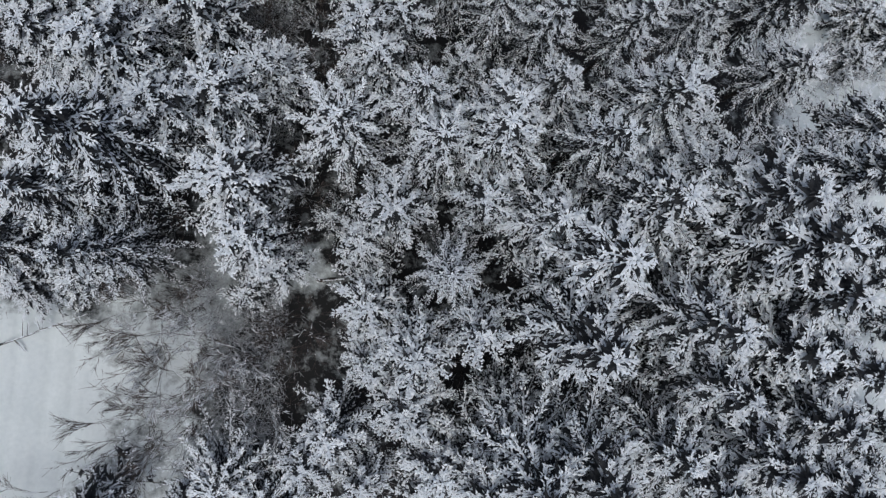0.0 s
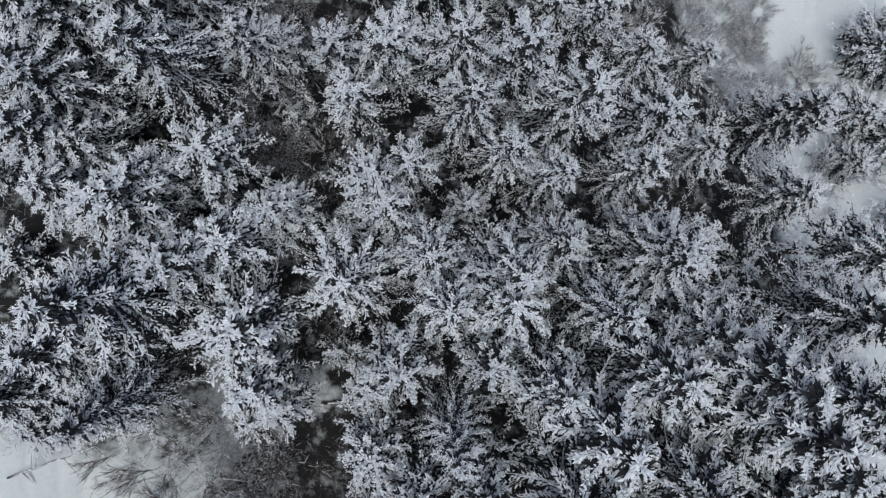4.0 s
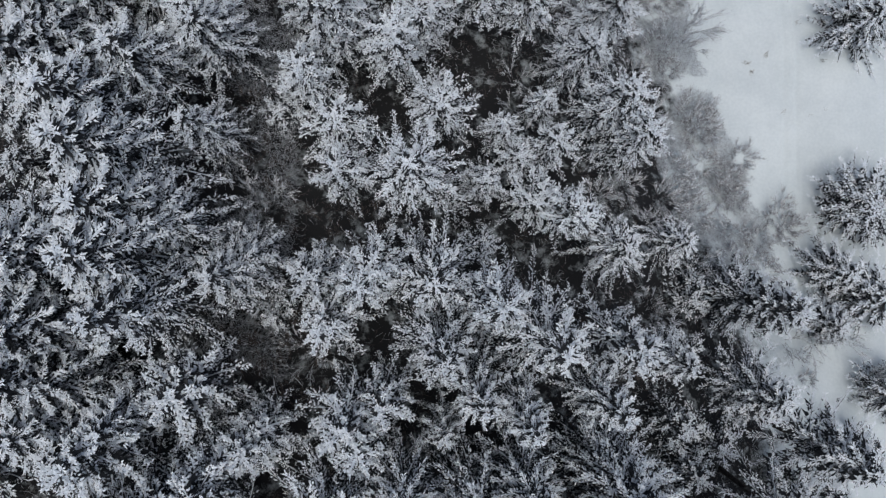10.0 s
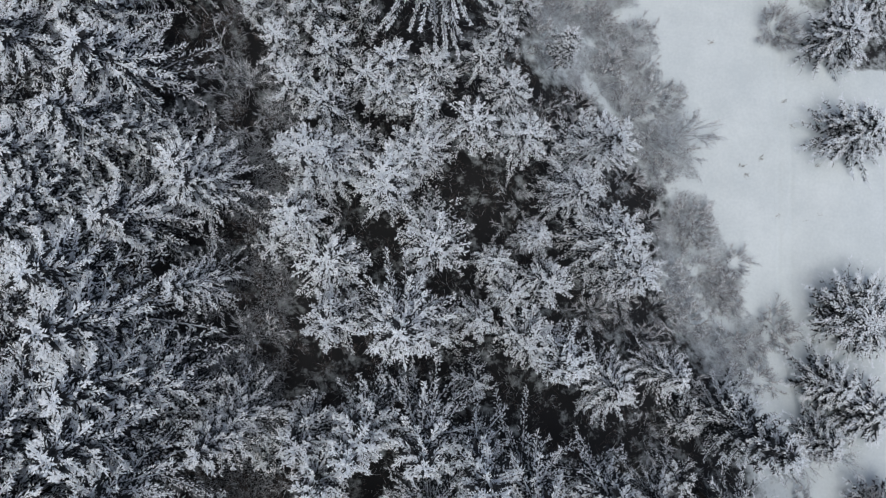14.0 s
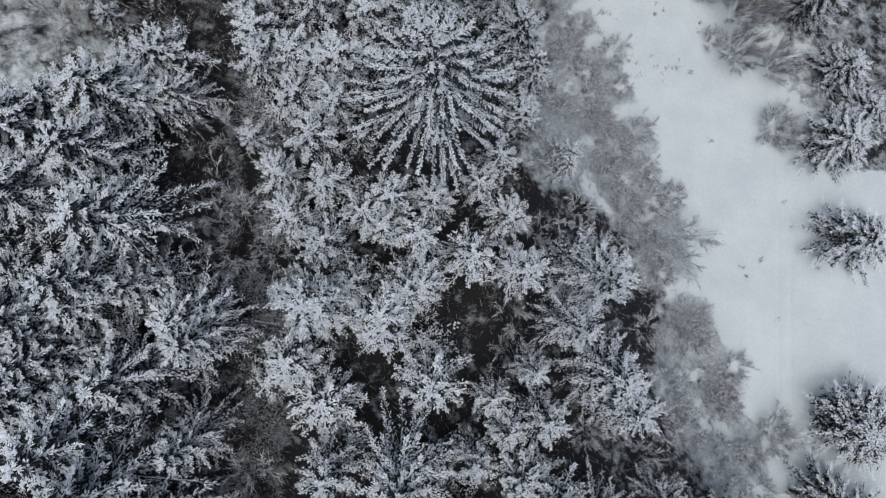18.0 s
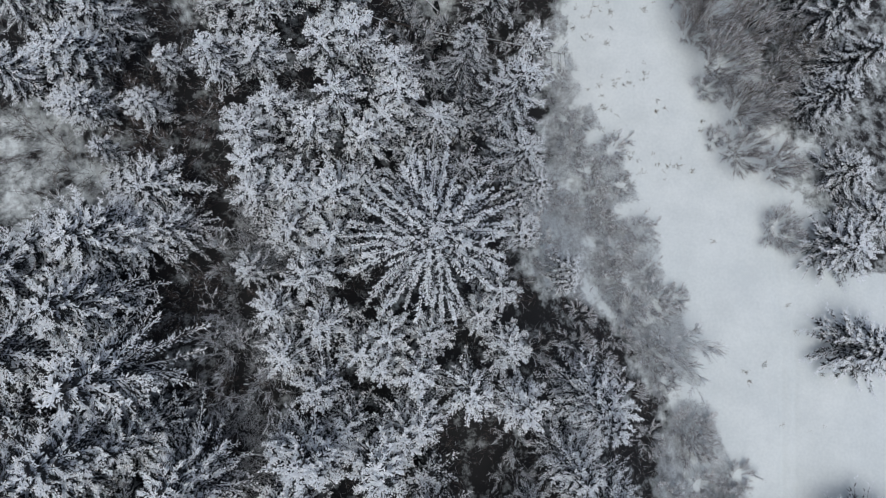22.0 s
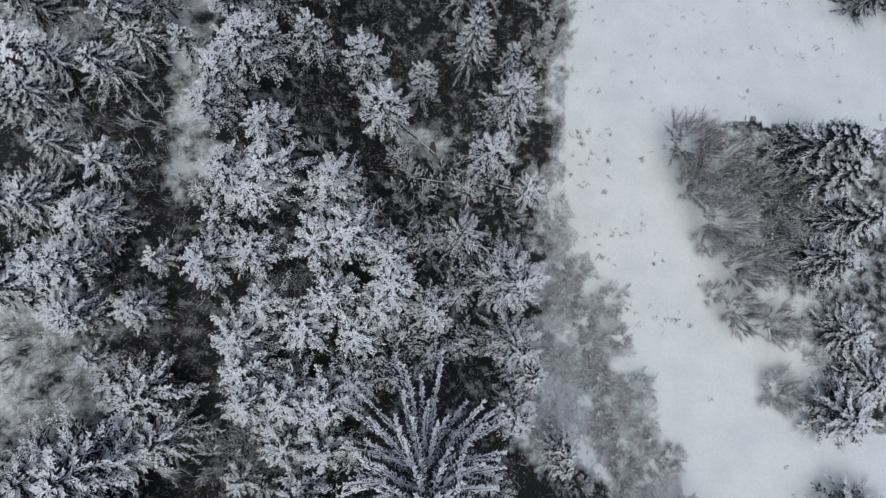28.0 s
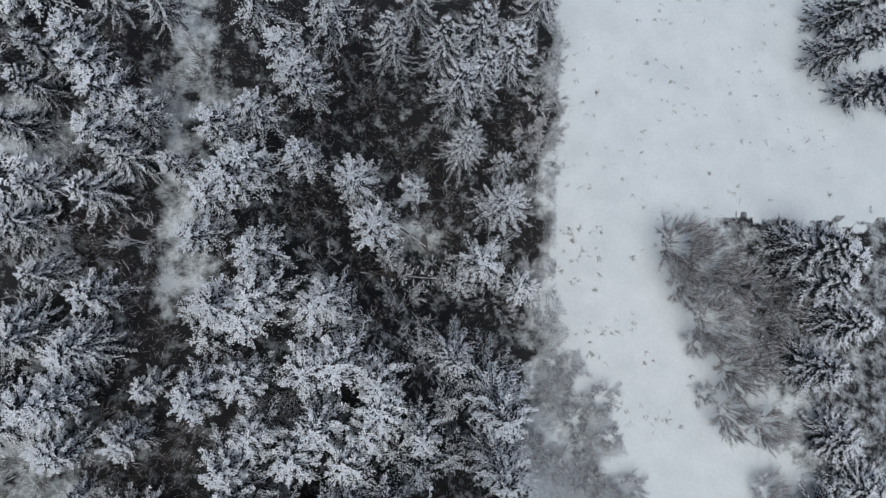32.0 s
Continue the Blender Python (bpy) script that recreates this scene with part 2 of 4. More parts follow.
def ridge(snow, at, n, width):
    """Snow lying along a bough: a bumpy ridge, thin at the foot and the tip."""
    last = None
    for k in range(n + 1):
        s = k / n
        c, side = at(s), sideways(tangent(at, s))
        w = width * (0.3 + 0.9 * math.sin(math.pi * min(0.93, s * 0.8 + 0.16))) * rnd.choice((0.55, 0.9, 1.0, 1.5))
        i = len(snow.v)
        snow.v.append(c + UP * (w * rnd.uniform(0.3, 0.9)))
        snow.v.append(c - side * (w * rnd.uniform(0.5, 1.4)) - UP * (w * rnd.uniform(0.2, 0.9)))
        snow.v.append(c + side * (w * rnd.uniform(0.5, 1.4)) - UP * (w * rnd.uniform(0.2, 0.9)))
        if last is not None:
            snow.f += [(last, i, i + 1, last + 1), (last, last + 2, i + 2, i)]
        last = i


def shake(size):
    return Vector((rnd.uniform(-1, 1), rnd.uniform(-1, 1), rnd.uniform(-1, 1))) * size


def bough(snow, green, wood, foot, az, length, lift, droop, style, load, detail):
    """One limb: a frond of frosted shoots over dark needles, widest near its foot and pointed at its tip."""
    half, reach, thick, fuzz, dense, leafy = style
    out = Vector((math.cos(az), math.sin(az), 0))
    across = Vector((-out.y, out.x, 0))
    bend = rnd.uniform(-0.16, 0.16)
    hook = rnd.uniform(0.3, 0.6)

    def at(s):
        return foot + out * (length * s) + across * (length * bend * s * s) + UP * (length * (lift * s - droop * s * s + hook * droop * s ** 4))

    if wood is not None and length > 0.9:
        wood.tube([at(0), at(0.5), at(0.9)], 0.012 + 0.008 * length, 0.006)
    if load > 0.45:
        ridge(snow, lambda s: at(0.1 + 0.9 * s), max(2, int(length / 0.26)), thick * 1.0 * load)
    wide = half * length + 0.06
    count = int((length * dense + 5) * detail)
    for k in range(count):
        s = 0.06 + 0.94 * (k + rnd.random()) / count
        d = tangent(at, s)
        side = sideways(d)
        u = rnd.uniform(-1, 1)
        w = wide * min(1, 0.3 + 2.2 * s) * (1 - s) ** 0.75 + 0.03
        p = at(s) + side * (u * w) + UP * (rnd.uniform(-0.02, 0.05) - abs(u) * w * 0.4)
        way = (d * 0.7 + side * (u * 0.95) + UP * 0.12 + shake(fuzz * 1.35)).normalized()
        snow.tuft(p, way, reach * rnd.uniform(0.45, 1.25), thick * rnd.uniform(0.7, 1.45) * (0.7 + 0.3 * load))
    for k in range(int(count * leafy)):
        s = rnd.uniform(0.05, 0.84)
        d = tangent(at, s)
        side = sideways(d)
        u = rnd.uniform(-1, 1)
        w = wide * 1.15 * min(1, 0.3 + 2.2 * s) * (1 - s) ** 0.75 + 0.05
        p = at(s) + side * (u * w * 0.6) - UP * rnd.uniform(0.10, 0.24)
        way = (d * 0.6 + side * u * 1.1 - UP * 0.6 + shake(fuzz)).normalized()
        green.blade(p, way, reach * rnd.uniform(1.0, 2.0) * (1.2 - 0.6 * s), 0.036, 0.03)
    # wide near-black blades under the inner bough put shade into the gaps
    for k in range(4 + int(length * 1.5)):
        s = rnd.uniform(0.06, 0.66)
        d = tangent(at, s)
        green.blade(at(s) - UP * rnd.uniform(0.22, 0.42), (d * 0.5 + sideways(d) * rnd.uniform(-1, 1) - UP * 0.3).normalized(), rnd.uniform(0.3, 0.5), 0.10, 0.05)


def conifer(name, label, h, r, low, gap, around, lift, droop, style, power, round_top=0.0, snowy=1.0):
    """A conifer of trunk, limbs, needles and snow; low is the height of its lowest limbs, gap the step from whorl to whorl."""
    thing = new(name)
    trunk, green, snow, wood = Shape(), Shape(), Shape(), Shape()
    lean = Vector((rnd.uniform(-.015, .015), rnd.uniform(-.015, .015), 0)) * h
    trunk.tube([Vector((0, 0, -0.8)), Vector((0, 0, h * 0.3)) + lean * 0.2, Vector((0, 0, h * 0.7)) + lean * 0.6, Vector((0, 0, h * 0.98)) + lean], 0.009 * h + 0.03, 0.012, 6)
    lop, z = rnd.uniform(0, 6.28), h - 0.25
    while z > low:
        u = (h - z) / (h - low)
        size = r * ((1 - round_top) * u ** power + round_top * min(1, u * 3.2) ** 0.6) + 0.12
        m = max(4, round(around * (0.65 + 0.35 * min(1, u * 2.5))))
        start = rnd.uniform(0, 6.28)
        for b in range(m):
            az = start + 6.283 * (b + rnd.uniform(-.34, .34)) / m
            foot = Vector((0, 0, z + rnd.uniform(-.3, .3) * gap)) + lean * (z / h)
            long = size * rnd.uniform(0.66, 1.16) * (1 + 0.14 * math.cos(az - lop))
            load = snowy * max(0.5, min(1.0, 1.25 - 0.7 * u))
            detail = 1.0 if u < 0.55 else 0.6
            bough(snow, green, wood, foot, az, long, lift * (1.35 - 1.2 * u), droop * (0.45 + 0.8 * u), style, load, detail * (0.55 + 0.45 * snowy))
        z -= gap * (0.7 + 0.5 * u)
    top = Vector((0, 0, h)) + lean
    for k in range(16):
        snow.tuft(top - UP * rnd.uniform(0, 0.7), (UP * 0.7 + shake(0.9)).normalized(), style[1] * rnd.uniform(0.7, 1.3), style[2])
    part("trunk", trunk.mesh("trunk", BARK), thing, "dark bare trunk")
    tagged(part("limb_work", wood.mesh("limb_work", BARK), thing, "thin brown limbs"), kind="stuff")
    part("crown", green.mesh("crown", NEEDLES), thing, "dark green needles, plus wide dark blades standing in for shade")
    part("snow", snow.mesh("snow", SNOW, False), thing, "white snow and frost on the boughs")
    tagged(thing, label, "tree")
    return thing


def bare_tree(name, label, category, h, r, stems, depth, fine, frost, mat, spread, thick, hair=0.01):
    """A leafless tree or bush of forking limbs and fine twigs."""
    thing = new(name)
    limbs, twigs, white = Shape(), Shape(), Shape()

    def fork(p, d, length, thick, level):
        mid = p + d * (length * 0.5) + Vector((rnd.uniform(-1, 1), rnd.uniform(-1, 1), rnd.uniform(-.4, .6))) * (length * 0.08)
        end = p + d * length + Vector((0, 0, length * 0.08))
        limbs.tube([p, mid, end] if level > 1 else [p, end], thick, thick * 0.55)
        if rnd.random() < frost:
            white.lump(mid + Vector((0, 0, thick * 1.2)), (end - mid).normalized(), length * 0.55, 0.014 + thick, 0.01)
        for _ in range(fine if level < 2 else 1):
            q = (d + Vector((rnd.uniform(-1, 1), rnd.uniform(-1, 1), rnd.uniform(-.5, .5))) * 0.5).normalized()
            base = p + (end - p) * rnd.uniform(0.2, 1.0)
            reach = r * rnd.uniform(0.13, 0.32)
            twigs.blade(base, q, reach, hair, 0)
            if rnd.random() < frost:
                white.lump(base + Vector((0, 0, 0.015)), q, reach * rnd.uniform(0.4, 0.9), 0.016, 0.008)
        if level == 0:
            return
        for _ in range(rnd.choice((2, 3))):
            q = (d + Vector((rnd.uniform(-1, 1), rnd.uniform(-1, 1), rnd.uniform(-.35, .4))) * 0.45).normalized()
            fork(p + (end - p) * rnd.uniform(0.4, 1.0), q, length * rnd.uniform(0.55, 0.85), thick * 0.62, level - 1)

    for s in range(stems):
        az = 6.283 * (s + rnd.random()) / stems
        out = r / h * spread * rnd.uniform(0.25, 1.1)
        d = Vector((math.cos(az) * out, math.sin(az) * out, 1)).normalized()
        fork(Vector((math.cos(az), math.sin(az), 0)) * (0.15 * r * rnd.random()) - Vector((0, 0, 0.2)), d, h * rnd.uniform(0.34, 0.46), thick, depth)
    tagged(part("limb_work", limbs.mesh("limb_work", mat), thing), kind="stuff")
    tagged(part("brushwood", twigs.mesh("brushwood", mat), thing), kind="stuff")
    tagged(part("frost", white.mesh("frost", SNOW), thing, "white frost on the twigs"), kind="stuff")
    tagged(thing, label, category)
    return thing


def shelf(maker, count):
    """Patterns to copy; the last step of the build takes them away."""
    made = []
    for _ in range(count):
        made.append(maker())
    return made


# frond half width by length, reach and thickness of a shoot, disorder, shoots per metre, needles per shoot
LONG = (0.058, 0.17, 0.028, 0.45, 38, 0.45)
DUSTED = (0.066, 0.165, 0.028, 0.50, 36, 0.75)
TWIGGY = (0.10, 0.175, 0.028, 0.65, 40, 0.25)
FLUFFY = (0.15, 0.155, 0.030, 0.75, 51, 0.20)
SPARSE = (0.075, 0.165, 0.027, 0.45, 40, 0.75)
STIFF = (0.085, 0.16, 0.029, 0.50, 46, 0.45)
SPRUCES = shelf(lambda: conifer("spruce_tree", "tall spruce with long snow-laden boughs in the forest", 14, 3.0, 5.2, rnd.uniform(0.70, 0.80), rnd.choice((7, 8)), 0.42, rnd.uniform(0.42, 0.62), LONG, 0.82, 0.06), 7)
THINS = shelf(lambda: conifer("dark_spruce_tree", "tall dark spruce with thin snow on long boughs", 14, 3.6, 2.4, 0.8, 8, 0.28, rnd.uniform(0.4, 0.55), SPARSE, 0.92, 0.0, 0.7), 2)
YOUNGS = shelf(lambda: conifer("young_spruce_tree", "bushy frosted spruce, white all over, in dense forest", 9, 1.8, 3.6, rnd.uniform(0.55, 0.65), rnd.choice((6, 7)), 0.75, 0.4, FLUFFY, 0.62, 0.2), 8)
SAPLINGS = shelf(lambda: conifer("small_spruce_tree", "low frosted spruce filling a gap in the forest", 5, 1.7, 0.8, 0.7, 5, 0.5, 0.4, FLUFFY, 0.7, 0.12, 0.6), 4)
DARKS = shelf(lambda: conifer("meadow_spruce_tree", "dark thick spruce with thin snow beside the meadow", 7, 2.8, 0.4, 0.5, 9, 0.42, 0.4, DUSTED, 0.85, 0.1, 0.95), 4)
THICKS = shelf(lambda: conifer("round_conifer", "dense rounded dark conifer, dusted with frost, by the meadow", 4.5, 2.6, 0.2, 0.34, 12, 0.5, 0.35, STIFF, 0.6, 0.45, 0.55), 1)
PINES = shelf(lambda: conifer("white_pine_tree", "broad conifer with open frosted boughs beside the meadow", 7, 3.4, 0.5, 0.5, 9, 0.4, 0.3, STIFF, 0.85, 0.1, 1.0), 2)
BROADS = shelf(lambda: conifer("broad_spruce_tree", "broad spruce, its twigs thick with frost, at the forest edge", 10, 3.0, 2.0, 0.62, 8, 0.5, 0.45, TWIGGY, 0.72, 0.16), 3)
BARES = shelf(lambda: bare_tree("bare_tree", "leafless brown tree with thin twigs", "tree", 4.4, 2.2, 6, 3, 7, 0.1, TWIG, 1.5, 0.015), 2)
WHITES = shelf(lambda: bare_tree("frosted_tree", "small leafless tree, its twigs white with frost", "tree", 4.4, 2.2, 5, 3, 7, 0.8, BUSH, 1.5, 0.016), 3)
BUSHES = shelf(lambda: bare_tree("bush", "leafless grey bush, frosted, standing in snow", "bush", 1.9, 1.8, 15, 2, 14, 0.4, BUSH, 1.5, 0.009, 0.007), 4)
BROOMS = shelf(lambda: bare_tree("brown_bush", "leafless brown bush of fine upright twigs", "bush", 3.0, 2.2, 24, 2, 24, 0.25, BROWN, 1.5, 0.005, 0.0055), 3)
PATTERNS = THINS + THICKS + BROADS + SAPLINGS + BROOMS + SPRUCES + YOUNGS + DARKS + PINES + BARES + WHITES + BUSHES


def plant(pattern, h0, r0, x, y, h, r, group):
    m = pose(x, y, ground(x, y) - 0.05, 0, 0, rnd.uniform(0, 360)) @ Matrix.Diagonal((r / r0, r / r0, h / h0, 1))
    return tagged(copy_thing(pattern, m), group=group)


def spruce(x, y, h, r):
    plant(rnd.choice(SPRUCES), 14, 3, x, y, h, r, "spruces of the forest")


def thin(x, y, h, r):
    plant(rnd.choice(THINS), 14, 3.6, x, y, h, r, "dark spruces of the forest")


def young(x, y, h, r):
    plant(rnd.choice(YOUNGS), 9, 1.8, x, y, h, r, "bushy spruces of the forest")


def dark(x, y, h, r):
    plant(rnd.choice(DARKS), 7, 2.8, x, y, h, r, "dark spruces by the meadow")


def broad(x, y, h, r):
    plant(rnd.choice(BROADS), 10, 3.0, x, y, h, r, "broad spruces at the forest edge")


def thick(x, y, h, r):
    plant(rnd.choice(THICKS), 4.5, 2.6, x, y, h, r, "round conifers by the meadow")


def pine(x, y, h, r):
    plant(rnd.choice(PINES), 7, 3.4, x, y, h, r, "broad conifers by the meadow")


def bare(x, y, h, r):
    plant(rnd.choice(BARES), 4.4, 2.2, x, y, h, r, "bare trees")


def frosted(x, y, h, r):
    plant(rnd.choice(WHITES), 4.4, 2.2, x, y, h, r, "frosted leafless trees")


def sapling(x, y, h, r):
    plant(rnd.choice(SAPLINGS), 5, 1.7, x, y, h, r, "small spruces of the forest")


def broom(x, y, h, r):
    plant(rnd.choice(BROOMS), 3.0, 2.2, x, y, h, r, "brown bushes by the meadow")


def bush(x, y, h, r):
    plant(rnd.choice(BUSHES), 1.9, 1.8, x, y, h, r, "bushes along the meadow")


def knobbly(snow, green, length, lift, droop, reach):
    """A long bough along x, hung with short twigs that each carry knobs of snow."""
    bend = rnd.uniform(-0.1, 0.1)

    def at(s):
        return Vector((length * s, length * bend * s * s, length * (lift * s - droop * s * s + 0.5 * droop * s ** 4)))

    green.tube([at(0), at(0.5), at(0.97)], 0.05, 0.01)
    ridge(snow, at, int(length / 0.2), 0.055)
    for k in range(int(length * 44)):
        s = rnd.uniform(0.03, 1.0)
        d = tangent(at, s)
        u = rnd.uniform(-1, 1)
        w = 0.17 * min(1, 0.35 + 2 * s) * (1.08 - s) ** 0.6
        p = at(s) + sideways(d) * (u * w) + UP * (rnd.uniform(0, 0.09) - abs(u) * 0.08)
        snow.tuft(p, (d * 0.7 + sideways(d) * u + shake(0.7)).normalized(), reach * rnd.uniform(0.5, 1.2), rnd.uniform(0.028, 0.05))
    for k in range(int(length * 20)):
        s = rnd.uniform(0.03, 0.9)
        d = tangent(at, s)
        u = rnd.uniform(-1, 1)
        green.blade(at(s) + sideways(d) * (u * 0.16) - UP * rnd.uniform(0.12, 0.3), (d * 0.6 + sideways(d) * u - UP * 0.7).normalized(), reach * rnd.uniform(1.4, 2.4), 0.06, 0.03)


def hero(x, y, h, r):
    """The broad old spruce whose long boughs fan out like a star, each limb a part."""
    thing = new("old_spruce_tree")
    thing.location = (x, y, ground(x, y))
    trunk = Shape()
    trunk.tube([Vector((0, 0, -0.6)), Vector((0, 0, h * 0.5)), Vector((0, 0, h * 0.97))], 0.24, 0.03, 8)
    part("trunk", trunk.mesh("trunk", BARK), thing)
    kinds = []
    for long, lift, count in ((1.3, 0.55, 4), (2.6, 0.4, 6), (4.2, 0.3, 8)):
        for k in range(count):
            green, snow = Shape(), Shape()
            knobbly(snow, green, long, lift, 0.5, 0.17)
            kinds.append((long, green.mesh("branch", NEEDLES), snow.mesh("snow", SNOW, False)))
    for k in range(19):
        u = (k + 0.4) / 19
        size = 0.3 + (r - 0.3) * u ** 0.86
        m = 6 if u < 0.2 else 8
        for b in range(m):
            az = 360 * (b + rnd.uniform(-.36, .36)) / m + k * 27
            length = size * rnd.uniform(0.74, 1.12)
            fit = 1.3 if length < 1.7 else 2.6 if length < 3.2 else 4.2
            long, green, snow = rnd.choice([q for q in kinds if q[0] == fit])
            limb = part("branch", green, thing)
            f = length / long
            limb.matrix_basis = pose(0, 0, h - 0.15 - (h * 0.6) * u + rnd.uniform(-.15, .15), 0, 18 * u - 16 * (1 - u) + rnd.uniform(-5, 5), az) @ Matrix.Diagonal((f, 1, max(f, 0.8), 1))
            tagged(part("snow", snow, limb, "thick ridge of snow"), kind="stuff")
    tagged(thing, "broad old spruce, thick snow on long star-like boughs", "tree")


# ---- the trees and bushes, where they stand ----
hero(2.1, 40.2, 19.4, 5.6)
spruce(1.2, -1.8, 14.9, 2.2)
spruce(3.3, 3.5, 15.4, 3.2)
spruce(1.3, 3.3, 14.2, 2.9)
spruce(-2.9, 4.0, 11.8, 3.4)
spruce(9.0, 0.9, 17.1, 3.9)
spruce(5.1, 0.2, 15.3, 3.2)
young(-7.6, 2.1, 9.6, 2.9)
young(-0.7, 0.5, 11.7, 2.2)
spruce(5.8, -3.8, 17.9, 3.9)
spruce(6.9, -1.4, 17.7, 4.1)
spruce(3.7, 9.7, 13.3, 2.4)
spruce(7.0, 12.1, 14.5, 3.4)
spruce(1.7, 14.9, 12.4, 3.4)
young(-4.1, 14.8, 9.7, 1.9)
young(-3.4, 12.6, 9.1, 2.1)
dark(21.7, 13.0, 11.7, 3.5)
spruce(10.1, 5.2, 15.1, 3.4)
young(-6.4, 7.4, 7.6, 1.8)
young(-0.6, 9.1, 10.4, 1.8)
spruce(3.9, 4.5, 14.9, 3.4)
spruce(0.7, 20.2, 11.6, 3.5)
young(4.8, 20.0, 6.6, 1.5)
young(-5.2, 25.4, 6.9, 1.7)
young(8.8, 22.3, 7.7, 1.8)
broad(12.7, 24.7, 10.8, 3.1)
spruce(12.5, 16.4, 7.8, 2.9)
spruce(-9.8, 27.2, 10.1, 3.2)
broad(10.7, 27.3, 10.5, 2.5)
young(-1.2, 15.1, 10.3, 2.2)
young(4.8, 31.4, 7.3, 2.0)
young(-5.3, 25.9, 7.2, 1.9)
young(-5.8, 29.2, 8.1, 1.0)
spruce(-10.1, 28.0, 9.8, 3.2)
pine(33.0, 40.3, 5.2, 3.8)
young(1.8, 29.5, 6.8, 2.0)
young(-0.2, 27.4, 7.6, 2.0)
spruce(4.7, 52.9, 15.6, 2.3)
broad(7.4, 49.8, 17.1, 3.1)
young(-6.0, 43.0, 7.4, 1.9)
young(-3.5, 42.9, 7.7, 2.1)
spruce(11.7, 37.5, 6.2, 1.5)
young(-0.7, 48.0, 6.4, 2.0)
spruce(-14.3, 43.0, 5.5, 3.4)
young(-2.1, 64.1, 15.1, 2.0)
young(-0.7, 61.4, 13.8, 2.2)
young(-3.6, 56.5, 10.9, 1.7)
young(6.9, 59.0, 11.6, 2.2)
young(-9.6, 63.9, 11.2, 2.2)
dark(32.3, 60.8, 9.6, 3.3)
young(-6.9, 72.3, 13.7, 2.1)
young(-19.2, 71.2, 7.9, 1.8)
spruce(4.7, 71.2, 16.5, 2.7)
spruce(0.4, 5.4, 13.5, 2.7)
spruce(6.0, 5.9, 13.7, 2.9)
broad(10.4, 5.5, 15.0, 3.1)
spruce(20.1, 8.1, 9.6, 3.2)
spruce(7.5, 3.2, 16.4, 2.7)
spruce(11.8, 2.1, 15.4, 2.9)
spruce(12.5, 0.9, 19.0, 3.7)
spruce(23.9, 4.9, 11.1, 3.9)
spruce(13.7, -0.6, 19.2, 4.4)
spruce(15.5, -2.8, 16.9, 4.1)
spruce(10.5, -3.4, 17.7, 3.7)
spruce(14.6, -5.0, 15.4, 3.7)
young(2.7, 0.9, 12.7, 1.9)
young(2.6, -4.2, 12.7, 1.9)
young(-2.0, -3.5, 8.3, 2.2)
young(0.1, -5.1, 11.6, 2.3)
young(-2.3, -1.1, 7.5, 1.9)
young(-7.1, -0.6, 8.5, 2.2)
thin(-12.4, 3.3, 14.4, 5.1)
thin(-13.0, -1.1, 11.4, 3.2)
young(-8.5, 5.7, 9.8, 2.3)
young(-10.3, 5.1, 10.9, 2.3)
young(-6.8, 7.2, 8.4, 2.0)
young(-6.3, -1.9, 6.1, 1.8)
spruce(2.0, 11.7, 13.9, 2.9)
spruce(14.6, 10.5, 10.5, 2.2)
spruce(10.1, 8.9, 13.1, 2.4)
spruce(6.0, 8.8, 13.8, 2.2)
young(11.2, 11.8, 12.8, 2.2)
young(4.7, 13.9, 14.5, 2.0)
young(-1.6, 14.4, 10.8, 1.8)
young(-1.6, 7.4, 10.2, 1.9)
young(2.4, 7.4, 9.0, 1.3)
spruce(-12.2, 15.8, 13.8, 3.9)
spruce(-8.0, 15.0, 10.1, 2.7)
spruce(-11.2, 13.7, 13.6, 3.2)
young(-9.8, 9.7, 9.0, 2.6)
young(-12.7, 7.5, 10.6, 2.4)
spruce(-11.1, 17.2, 10.5, 3.2)
thick(33.7, 19.0, 4.0, 4.0)
young(-3.5, 23.3, 5.9, 2.4)
young(-3.1, 20.0, 8.2, 2.0)
young(-4.0, 28.8, 9.9, 2.3)
young(-4.4, 27.9, 6.5, 1.9)
young(-0.5, 27.8, 7.5, 2.3)
young(2.3, 23.9, 6.9, 2.3)
young(7.6, 30.7, 8.4, 1.9)
broad(12.2, 30.2, 12.3, 2.2)
broad(13.9, 22.6, 10.4, 2.7)
young(8.4, 24.8, 7.0, 1.3)
young(6.8, 21.3, 6.2, 1.5)
young(5.9, 23.2, 6.0, 1.5)
young(7.6, 18.8, 6.7, 2.3)
young(9.4, 17.9, 9.6, 2.0)
spruce(16.5, 16.6, 7.6, 2.2)
spruce(-12.8, 25.2, 11.0, 3.4)
spruce(-14.4, 22.7, 13.0, 3.7)
spruce(-9.6, 22.1, 10.2, 2.2)
spruce(-13.0, 20.4, 13.9, 4.1)
spruce(-12.4, 18.1, 13.5, 3.7)
spruce(-7.5, 15.6, 7.5, 2.7)
spruce(-16.3, 26.3, 10.7, 3.4)
young(-2.1, 29.6, 6.2, 1.8)
young(1.0, 29.3, 7.0, 2.0)
dark(33.2, 12.7, 4.2, 3.7)
young(7.5, 30.8, 7.9, 1.8)
young(-4.4, 42.3, 7.4, 1.9)
young(-8.0, 42.6, 6.6, 1.8)
young(-2.1, 43.6, 5.6, 1.9)
young(-5.6, 40.5, 6.9, 1.8)
young(-3.6, 40.2, 7.2, 1.8)
young(-4.8, 37.9, 7.6, 2.0)
young(-6.5, 35.9, 6.2, 1.7)
young(-3.8, 35.2, 7.4, 1.9)
young(-5.7, 33.4, 6.3, 1.8)
young(-1.7, 33.8, 7.0, 1.9)
young(-3.6, 31.9, 8.0, 1.8)
